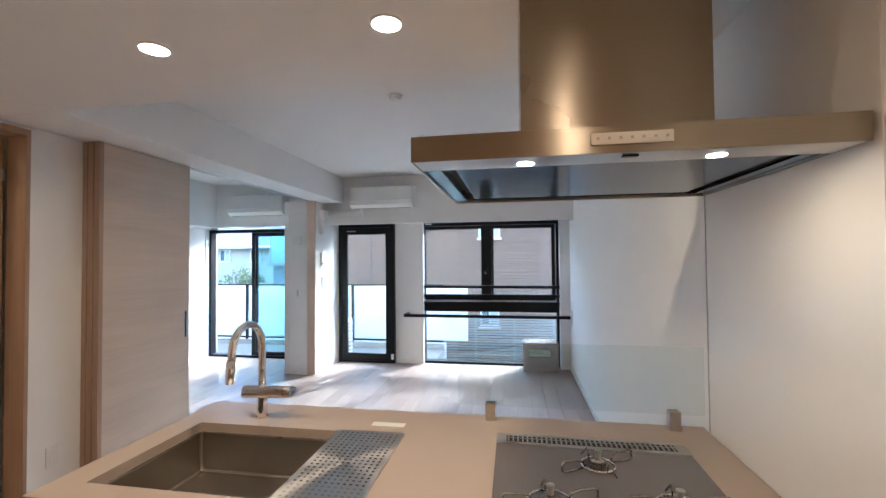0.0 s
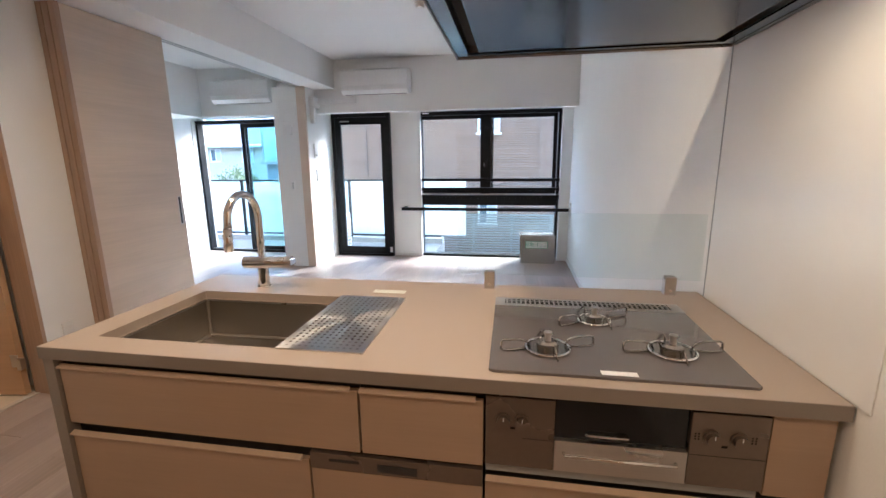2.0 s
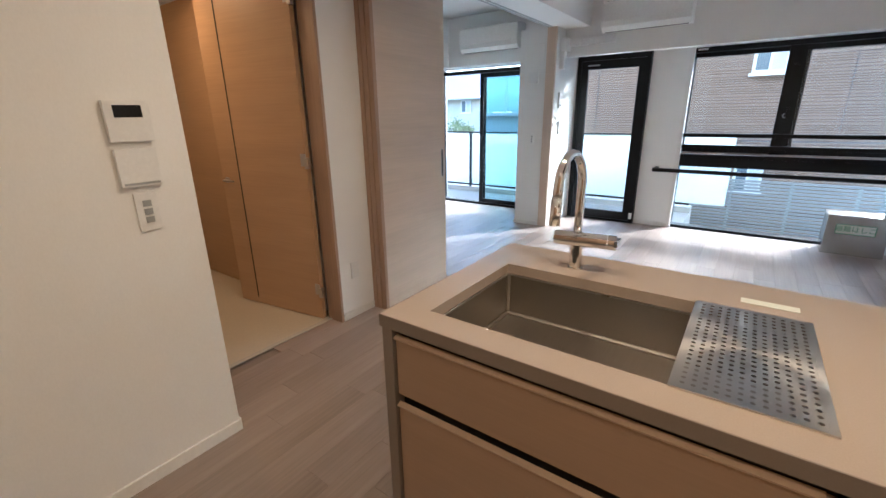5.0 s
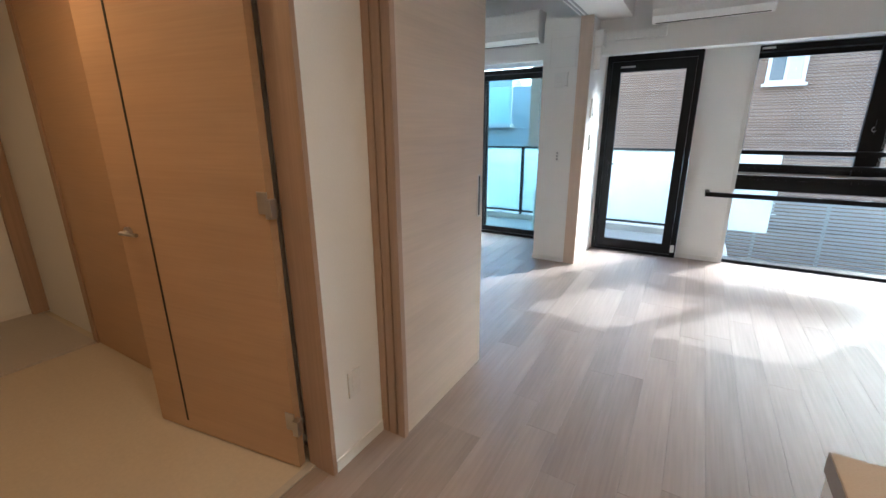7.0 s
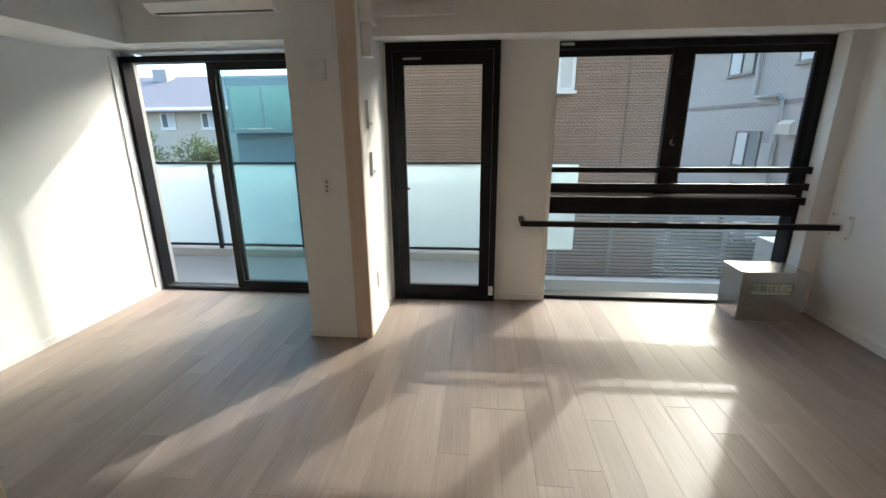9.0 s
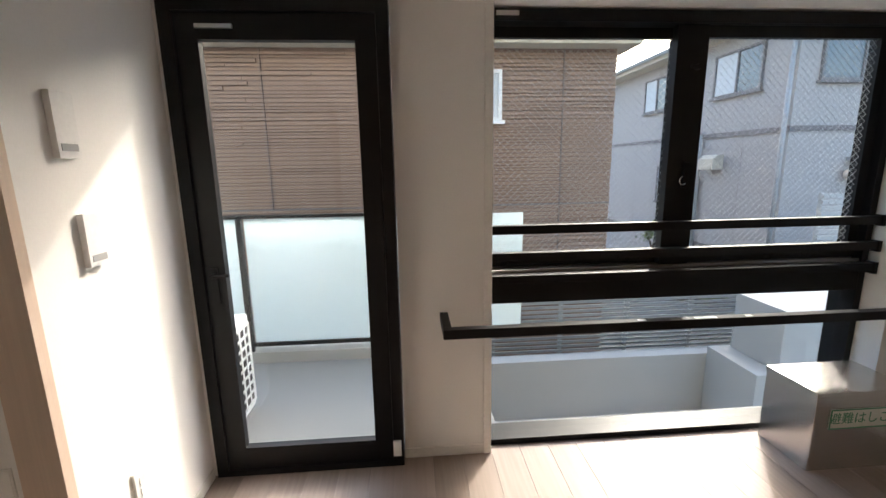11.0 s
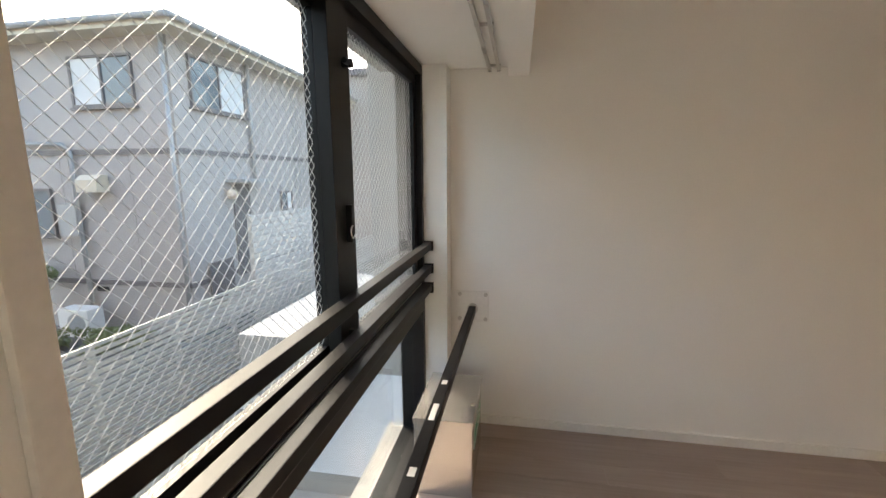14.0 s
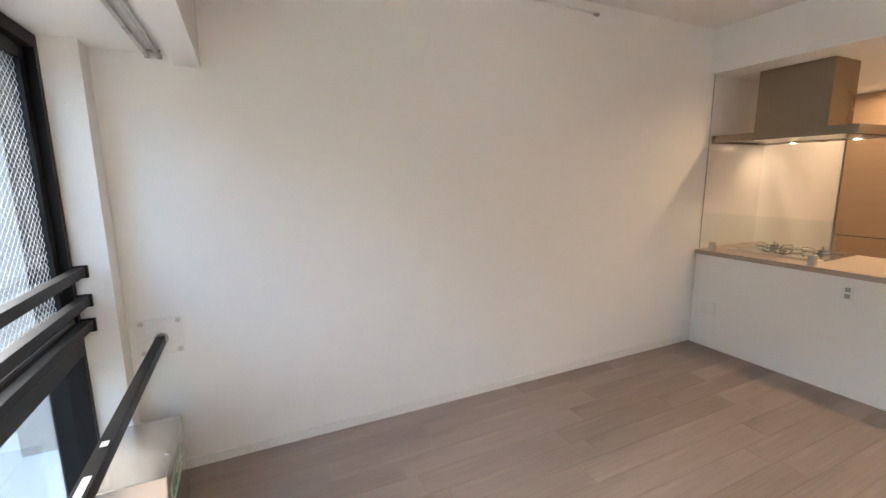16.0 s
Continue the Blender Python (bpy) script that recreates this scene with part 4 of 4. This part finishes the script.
tx.matrix_basis = pose(0.865, 5.8112, 0.265, 90, 0, 0)

ct = thing("curtain_track", (0.2, 5.78, 2.1), "double steel curtain rail under the window soffit", "curtain rail")
for ty in (5.752, 5.80):
    part("rail", boxes((-1.2, 1.27, ty - 0.008, ty + 0.008, 2.088, 2.102), bevel=0.002), STEEL, ct)
    part("end_cap", boxes((1.27, 1.284, ty - 0.009, ty + 0.009, 2.086, 2.104)), GREYP, ct)
for bxp in (1.22, 0.6, 0.0, -0.6):
    part("bracket", boxes((bxp, bxp + 0.02, 5.74, 5.815, 2.1025, 2.111)), STEEL, ct)
pr = thing("picture_rail", (1.29, 4.3, 2.67), "slim white picture rail high on the long wall", "picture rail")
part("rail", boxes((1.288, 1.299, 3.09, 5.4, 2.66, 2.675)), PLASTIC, pr)
part("end_hook", boxes((1.282, 1.299, 3.075, 3.115, 2.645, 2.662), bevel=0.002), GREYP, pr)


# ---- balcony ----
structure("balcony_floor", boxes((-7.5, -0.72, 6.32, 7.62, -0.30, -0.06)), CONC, "pale concrete balcony floor", "balcony floor")
structure("balcony_kerb", boxes((-7.5, -0.72, 7.38, 7.58, -0.0598, 0.03)), WHITEC, "low pale kerb under the glass railing", "kerb")
rl = thing("balcony_railing", (-3, 7.46, 0.03), "dark metal balcony railing with frosted glass panels", "railing")
part("top_rail", boxes((-7.5, -0.75, 7.43, 7.48, 1.075, 1.10), bevel=0.003), BLACK, rl)
part("bottom_rail", boxes((-7.5, -0.75, 7.44, 7.47, 0.055, 0.085)), BLACK, rl)
px = -6.82
while px < -0.7:
    part("post", boxes((px - 0.02, px + 0.02, 7.40, 7.43, 0.03, 1.075)), BLACK, rl)
    if px + 1.09 < 0:
        pane(rl, px + 0.022, px + 1.068, 7.455, 0.087, 1.074, FROST, "frosted_panel")
    px += 1.09
OX = -2.20
ou = thing("outdoor_unit", (OX - 0.4, 6.57, -0.06), "white air conditioner outdoor unit on the balcony", "outdoor unit")
part("casing", boxes((OX - 0.8, OX, 6.40, 6.74, -0.02, 0.575), bevel=0.012), PLASTIC, ou)
# Casing is solid here; dark plate paints the shade behind the grille bars.
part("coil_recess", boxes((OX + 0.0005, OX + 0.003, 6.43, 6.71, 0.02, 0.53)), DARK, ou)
for k in range(9):
    part("grille_bar", boxes((OX + 0.004, OX + 0.010, 6.425, 6.715, 0.02 + k * 0.062, 0.034 + k * 0.062)), PLASTIC, ou)
for k in range(5):
    part("grille_bar", boxes((OX + 0.0105, OX + 0.015, 6.425 + k * 0.069, 6.437 + k * 0.069, 0.02, 0.53)), PLASTIC, ou)
for fx in (OX - 0.7, OX - 0.1):
    part("foot", boxes((fx - 0.03, fx + 0.03, 6.40, 6.74, -0.06, -0.02)), GREYP, ou)


# ---- outside ----
GZ = -1.75
structure("ground", boxes((-300, 300, 6.0, 600, GZ - 0.5, GZ), (-300, 300, -300, 6.0, GZ - 0.5, GZ - 0.002)), ASPH, "grey asphalt ground between the houses", "ground")
structure("light_well", boxes((-0.718, 1.898, 6.422, 8.148, GZ, -1.20), (-0.718, 2.10, 8.15, 8.30, GZ, -0.55), (1.90, 4.6, 7.50, 8.148, GZ, -0.47), (1.90, 4.6, 6.422, 7.498, GZ, -1.0)), WHITEC, "pale rendered light well outside the window", "light well")
structure("window_ledge", boxes((-0.718, 1.29, 6.322, 6.42, -0.30, -0.05)), CONC, "pale concrete ledge outside the window", "ledge")
tagged(solid("garden_wall", boxes((2.13, 4.6, 7.53, 8.12, -0.47, 0.12), bevel=0.01), WHITEC), "white rendered low wall block", "wall")

fence = thing("louvre_fence", (3, 8.7, GZ), "pale grey aluminium louvre fence", "fence")
fx = -4.23
while fx < 11.0:
    part("post", boxes((fx - 0.02, fx + 0.02, 8.71, 8.75, GZ, 0.30)), FENCEM, fence)
    fx += 0.79
bm = bmesh.new()
for k in range(38):
    z = GZ + 0.08 + k * 0.053
    prism(bm, [(8.705, z), (8.69, z + 0.004), (8.672, z + 0.040), (8.687, z + 0.040)], "x", -4.0, 11.0)
part("louvres", bm, FENCEM, fence)


def house_window(parent, axis, u0, u1, z0, z1, at, out, curtain=0.4, frame_mat=BAND):
    """A framed window on a wall: axis 'x' spans along x on a y-face, 'y' spans along y on an x-face; out is the outward sign."""
    def b(u_0, u_1, z_0, z_1, d0, d1):
        lo, hi = sorted((at + out * d0, at + out * d1))
        return (u_0, u_1, lo, hi, z_0, z_1) if axis == "x" else (lo, hi, u_0, u_1, z_0, z_1)
    w = 0.05
    wd = part("window", boxes(b(u0, u0 + w, z0, z1, 0.001, 0.06), b(u1 - w, u1, z0, z1, 0.001, 0.06), b(u0 + w, u1 - w, z0, z0 + w, 0.001, 0.06), b(u0 + w, u1 - w, z1 - w, z1, 0.001, 0.06),
                              b((u0 + u1) / 2 - 0.02, (u0 + u1) / 2 + 0.02, z0 + w, z1 - w, 0.001, 0.05)), frame_mat, parent)
    m = (u0 + u1) / 2
    part("pane", boxes(b(u0 + w, m - 0.02, z0 + w, z1 - w, 0.001, 0.02)), WGLASS, wd)
    part("pane", boxes(b(m + 0.02, u1 - w, z0 + w, z1 - w, 0.001, 0.03)), CURT if curtain else WGLASS, wd)
    part("sill", boxes(b(u0 - 0.04, u1 + 0.04, z0 - 0.05, z0 - 0.001, 0.001, 0.09)), frame_mat, wd)
    return wd


# brown sided house
BX0, BX1, BY = -4.6, 1.9, 10.6
bh = thing("brown_house", (-1.4, 12, GZ), "neighbouring house with brown ribbed siding and slate roof", "house")
# Wall behind the ribs is coloured dark, as painted shade in their gaps.
part("wall", boxes((BX0, BX1, BY, 15.5, GZ, 3.08)), BROWND, bh)
rng = random.Random(4)
bm = bmesh.new()
z = GZ + 0.02
while z < 3.03:
    h = rng.choice((0.04, 0.05, 0.065))
    x = BX0
    while x < BX1:
        wdt = min(rng.uniform(0.5, 1.8), BX1 - x)
        bx(bm, x, x + wdt, BY - rng.choice((0.008, 0.018, 0.032)), BY - 0.001, z, z + h - 0.014)
        x += wdt
    z += h
tagged(part("siding_ribs", bm, BROWN, bh, "uneven horizontal siding ribs"), kind="stuff")
part("belt_joint", boxes((BX0, BX1, BY - 0.036, BY - 0.001, 0.83, 0.85)), BAND, bh)
for x in (-3.2, -1.7, 1.1):
    part("board_joint", boxes((x, x + 0.008, BY - 0.035, BY - 0.001, GZ, 3.07)), BAND, bh)
part("eave", boxes((BX0 - 0.2, BX1 + 0.22, BY - 0.30, 15.7, 3.08, 3.19)), CREAM2, bh, "pale eave")
part("gutter", tube(bmesh.new(), [(BX0 - 0.2, BY - 0.36, 3.2), (BX1 + 0.22, BY - 0.36, 3.2)], 0.055, 10), PLASTIC, bh)
bm = bmesh.new()
vs = [bm.verts.new(p) for p in ((BX0 - 0.3, BY - 0.36, 3.195), (BX1 + 0.25, BY - 0.36, 3.195), (BX1 + 0.25, 15.8, 3.195), (BX0 - 0.3, 15.8, 3.195), (BX0 + 1.6, 13.0, 4.5), (0.2, 13.0, 4.5))]
for f in ((0, 1, 5, 4), (1, 2, 5), (2, 3, 4, 5), (3, 0, 4), (3, 2, 1, 0)):
    bm.faces.new([vs[i] for i in f])
roof = part("roof", bm, ROOF, bh)
slope = (4.5 - 3.195) / (13.0 - BY + 0.36)
for k in range(9):
    y = BY - 0.28 + k * 0.27
    z = 3.2 + (y - BY + 0.36) * slope
    part("slate_course", prism(bmesh.new(), [(y, z), (y + 0.02, z + 0.026), (y + 0.24, z + 0.20 * slope + 0.016), (y + 0.24, z + 0.20 * slope - 0.01)], "x", BX0 - 0.2 + k * 0.18, BX1 + 0.2 - k * 0.19), ROOF, roof)
for k in range(10):
    part("snow_guard", boxes((BX0 + k * 0.65, BX0 + 0.06 + k * 0.65, BY + 0.1, BY + 0.13, 3.40, 3.47)), GREYP, roof)
part("upper_wall", boxes((BX0 + 1, 0.9, 12.4, 15.0, 3.6, 4.35)), BROWN, bh)
part("upper_roof", prism(bmesh.new(), [(12.1, 4.35), (15.3, 4.35), (13.7, 5.0)], "x", BX0 + 0.7, 1.15), ROOF, bh)
house_window(bh, "x", -0.36, 0.18, 2.08, 2.78, BY - 0.03, -1, frame_mat=PLASTIC)
house_window(bh, "x", -0.34, 0.14, -0.15, 0.62, BY - 0.03, -1, frame_mat=PLASTIC)

# pale rendered house
HXX, HYY = 6.3, 12.25
ph = thing("pale_house", (9, 15, GZ), "two-storey pale rendered house with grey hipped roof", "house")
part("wall", boxes((HXX, 14.0, HYY, 30.0, GZ, 4.2)), CREAM, ph)
for z in (2.0, -0.73):
    part("belt_course", boxes((HXX - 0.03, 14.0, HYY - 0.03, HYY, z, z + 0.11), (HXX - 0.03, HXX, HYY, 30.0, z, z + 0.11)), BAND, ph, "dark belt course")
part("eave", boxes((HXX - 0.50, 14.5, HYY - 0.50, 30.5, 4.2, 4.36)), CREAM2, ph)
bm = bmesh.new()
vs = [bm.verts.new(p) for p in ((HXX - 0.55, HYY - 0.55, 4.37), (14.6, HYY - 0.55, 4.37), (14.6, 30.6, 4.37), (HXX - 0.55, 30.6, 4.37), (10.2, 15.9, 5.7), (10.2, 26.5, 5.7))]
for f in ((0, 1, 4), (1, 2, 5, 4), (2, 3, 5), (3, 0, 4, 5), (3, 2, 1, 0)):
    bm.faces.new([vs[i] for i in f])
part("roof", bm, ROOF, ph)
part("gutter", tube(tube(bmesh.new(), [(HXX - 0.57, HYY - 0.55, 4.34), (HXX - 0.57, 30.6, 4.34)], 0.06, 8), [(HXX - 0.55, HYY - 0.57, 4.34), (14.6, HYY - 0.57, 4.34)], 0.06, 8), GREYP, ph)
for y0, y1, z0, z1 in ((13.05, 14.5, 2.93, 3.9), (16.3, 17.6, 2.93, 3.9), (15.4, 16.6, 0.3, 1.32)):
    house_window(ph, "y", y0, y1, z0, z1, HXX, -1)
for x0, x1, z0, z1 in ((6.75, 8.5, 2.95, 3.98), (9.8, 10.4, 0.6, 1.15)):
    house_window(ph, "x", x0, x1, z0, z1, HYY, -1, curtain=1)
for y in (13.4, 15.1, 17.9, 19.7):
    part("panel_joint", boxes((HXX - 0.004, HXX - 0.001, y, y + 0.012, -0.6, 1.99)), BAND, ph)
part("porch_door", boxes((7.8, 8.4, HYY - 0.04, HYY - 0.001, -0.8, 1.38)), BAND, ph, "dark entrance door")
part("porch_canopy", boxes((7.6, 8.75, HYY - 0.5, HYY - 0.001, 1.42, 1.50), bevel=0.01), GREYP, ph)
lampb = bmesh.new()
bmesh.ops.create_uvsphere(lampb, u_segments=14, v_segments=8, radius=0.12, matrix=Matrix.Translation((7.62, HYY - 0.13, 1.15)))
part("porch_lamp", lampb, STRIPW, ph, "round yellow porch lamp")
part("gate_panel", boxes((6.75, 7.5, HYY - 0.10, HYY - 0.05, -1.2, -0.30)), BAND, ph)
part("downpipe", tube(bmesh.new(), [(HXX - 0.08, HYY + 0.05, 4.3), (HXX - 0.08, HYY + 0.05, GZ)], 0.045, 8), GREYP, ph)
part("downpipe", tube(bmesh.new(), [(HXX - 0.08, 16.0, 4.3), (HXX - 0.08, 16.0, 2.32), (HXX - 0.08, 15.93, 2.25), (HXX - 0.08, 14.9, 2.22), (HXX - 0.08, 14.72, 2.08), (HXX - 0.08, 14.7, GZ)], 0.045, 8), GREYP, ph)
part("downpipe", tube(bmesh.new(), [(8.62, HYY - 0.08, 4.3), (8.62, HYY - 0.08, 1.5)], 0.045, 8), GREYP, ph)
hb = bmesh.new()
prism(hb, [(HXX - 0.001, 1.25), (HXX - 0.001, 1.6), (HXX - 0.15, 1.6), (HXX - 0.28, 1.5), (HXX - 0.28, 1.25)], "y", 13.95, 14.45)
part("vent_hood", hb, CREAM2, ph)
part("window_grille", boxes((HXX - 0.12, HXX - 0.001, 14.75, 15.2, 0.32, 1.0)), GREYP, ph)
for vy in (15.9, 14.3):
    part("foundation_vent", boxes((HXX - 0.02, HXX - 0.001, vy, vy + 0.3, -0.88, -0.78)), DARK, ph)
hu = thing("outdoor_unit", (5.9, 14.65, GZ), "white outdoor unit beside the pale house", "outdoor unit")
part("casing", boxes((5.75, 6.1, 14.3, 15.05, GZ, GZ + 0.6), bevel=0.02), PLASTIC, hu)
part("fan_grille", rod(bmesh.new(), (5.751, 14.6, GZ + 0.3), (5.74, 14.6, GZ + 0.3), 0.22, 24), GREYP, hu)

# screen fence in front of the pale house, and the pale neighbour beyond it
sf = thing("screen_fence", (5.9, 9.3, GZ), "pale slatted screen fence by the entrance", "fence")
for k in range(26):
    part("slat", boxes((4.15, 7.6, 9.29, 9.32, -1.0 + k * 0.078, -0.945 + k * 0.078)), FENCEM, sf)
for x in (4.18, 5.3, 6.45, 7.57):
    part("post", boxes((x - 0.03, x + 0.03, 9.321, 9.36, GZ, 1.02)), FENCEM, sf)
nb = thing("pale_neighbour", (18, 12, GZ), "pale neighbouring building with ribbed wall", "house")
part("wall", boxes((14.5, 22, 6.5, 12.0, GZ, 5.2)), CREAM, nb)
for k in range(10):
    part("wall_rib", boxes((14.47, 14.499, 6.5, 12.0, GZ + 0.6 * k, GZ + 0.6 * k + 0.04)), GREYP, nb)
part("roof", boxes((14.2, 22.3, 6.2, 12.3, 5.2, 5.4)), ROOF, nb)

# far houses seen from the bedroom
fh = thing("far_house", (-16, 22, GZ), "pale house with grey slate roof beyond the balcony", "house")
part("wall", boxes((-24, -10.6, 19.0, 27, GZ, 2.18)), CREAM2, fh)
part("roof", prism(bmesh.new(), [(18.4, 2.18), (27.6, 2.18), (23.5, 3.95)], "x", -24.6, -10.0), ROOF, fh)
part("gutter", tube(bmesh.new(), [(-24.6, 18.36, 2.19), (-10, 18.36, 2.19)], 0.07, 8), PLASTIC, fh)
for x in (-14.15, -12.45, -16.8):
    house_window(fh, "x", x, x + 0.6, 1.5, 2.1, 19.0, -1, frame_mat=PLASTIC)
part("chimney_stack", boxes((-17.0, -16.3, 22.6, 23.2, 3.5, 4.2), bevel=0.02), WHITEC, fh)
tb = thing("balcony_building", (-7.5, 16, GZ), "grey building with a teal glass balcony", "house")
part("wall", boxes((-8.5, -3.0, 14.6, 22, GZ, 1.36)), GREYW, tb)
part("balcony_slab", boxes((-8.55, -6.55, 14.25, 14.6, 1.361, 1.46)), WHITEC, tb)
part("rear_wall", boxes((-8.1, -3.0, 16.0, 22, 1.361, 2.75)), WHITEC, tb)
for k in range(2):
    x = -8.45 + k * 0.93
    part("post", boxes((x - 0.03, x + 0.03, 14.34, 14.40, 1.461, 2.76)), FENCEM, tb)
    part("teal_panel", boxes((x + 0.035, x + 0.895, 14.36, 14.375, 1.50, 2.60)), TEAL, tb, "teal frosted glass panel")
part("post", boxes((-6.62, -6.56, 14.34, 14.40, 1.461, 2.76)), FENCEM, tb)
part("top_rail", boxes((-8.5, -6.55, 14.33, 14.41, 2.761, 2.83)), FENCEM, tb)
part("header", boxes((-8.5, -6.62, 14.345, 14.395, 2.62, 2.755)), FENCEM, tb)


# ---- planting ----
def leaf_cloud(name, centre, radius, count, leaf, seed, squash=1.0):
    rng = random.Random(seed)
    clumps = []
    for k in range(max(5, count // 90)):
        d = Vector((rng.gauss(0, 1), rng.gauss(0, 1), rng.gauss(0, 1))).normalized() * radius * rng.uniform(0.25, 0.95)
        clumps.append((Vector(centre) + Vector((d.x, d.y, d.z * squash)), radius * rng.uniform(0.2, 0.42)))
    verts, faces = [], []
    for k in range(count):
        c, r = clumps[k % len(clumps)]
        p = c + Vector((rng.gauss(0, 0.5), rng.gauss(0, 0.5), rng.gauss(0, 0.45) * squash)) * r
        q = Euler((rng.uniform(0, 6.3), rng.uniform(0, 6.3), rng.uniform(0, 6.3))).to_matrix()
        s = leaf * rng.uniform(0.6, 1.3)
        n = len(verts)
        for u, v, w in ((-1, 0, 0), (0, 0.45, 0.12), (1, 0, 0), (0, -0.45, 0.12)):
            verts.append(p + q @ (Vector((u, v, w)) * s))
        faces.append((n, n + 1, n + 2, n + 3))
    me = bpy.data.meshes.new(name)
    me.from_pydata(verts, [], faces)
    me.materials.append(LEAF)
    return new(name, me)


def tree(x, y, z0, h, r, seed, label, count=2600, leaf=0.06):
    t = thing("tree", (x, y, z0), label, "tree")
    rng = random.Random(seed)
    bm = rod(bmesh.new(), (x, y, z0), (x + 0.05, y, z0 + h * 0.55), 0.09, 10, 0.05)
    part("trunk", bm, BARK, t)
    for k in range(6):
        a = rng.uniform(0, 6.3)
        part("limb", rod(bmesh.new(), (x + 0.04, y, z0 + h * rng.uniform(0.35, 0.55)), (x + r * 0.6 * math.cos(a), y + r * 0.6 * math.sin(a), z0 + h * rng.uniform(0.65, 0.9)), 0.035, 7, 0.012), BARK, t)
    c = leaf_cloud("crown", (x, y, z0 + h * 0.74), r, count, leaf, seed, 0.9)
    c.parent, c.matrix_parent_inverse = t, t.matrix_basis.inverted()
    return t


tree(-13.6, 16.8, GZ, 3.1, 1.0, 11, "small airy green tree beside the far house")
tree(-10.9, 16.4, GZ, 3.0, 0.9, 12, "small airy green tree beside the far house")
tree(15.5, 14.0, GZ, 8.0, 1.6, 13, "tall leafy tree behind the neighbouring house", 4000, 0.09)
tree(5.7, 15.6, GZ, 1.7, 0.5, 14, "low slender shrub against the pale house", 900, 0.05)
for k, (hx, hy) in enumerate(((5.4, 13.4), (5.2, 14.6), (4.9, 15.8))):
    hd = leaf_cloud("hedge", (hx, hy, GZ + 0.22), 0.6, 1500, 0.05, 30 + k, 0.3)
    tagged(hd, "low green ground cover beside the pale house", "plant", "ground cover", "stuff")

# ---- floor planks ----
rng = random.Random(2)
PW = 0.151
plank_meshes = {}


def plank_mesh(length):
    if length not in plank_meshes:
        bm = bmesh.new()
        bx(bm, 0, PW - 0.0009, 0, length - 0.0009, -0.012, 0.0)
        top = [e for e in bm.edges if all(v.co.z > -0.001 for v in e.verts)]
        bmesh.ops.bevel(bm, geom=top, offset=0.0006, segments=1, affect="EDGES")
        me = bpy.data.meshes.new("plank")
        bm.to_mesh(me)
        bm.free()
        me.materials.append(PLANK)
        plank_meshes[length] = me
    return plank_meshes[length]


col = 0
x = -4.43
while x < 1.29:
    y = -0.95
    first = (0.4, 0.9, 1.3, 0.65, 1.1)[(col * 2) % 5]
    while y < 6.12:
        ln = first if y < -0.9 else rng.choice((0.9, 1.2, 1.5, 1.8))
        if y + ln > 5.5:
            ln = round(6.145 - y, 3)
        if not (x < -2.45 and y + ln < 2.0):
            o = new("plank", plank_mesh(round(ln, 3)))
            o.location = (x, y, 0.0)
            o.parent = floor
        y += ln
    x += PW
    col += 1
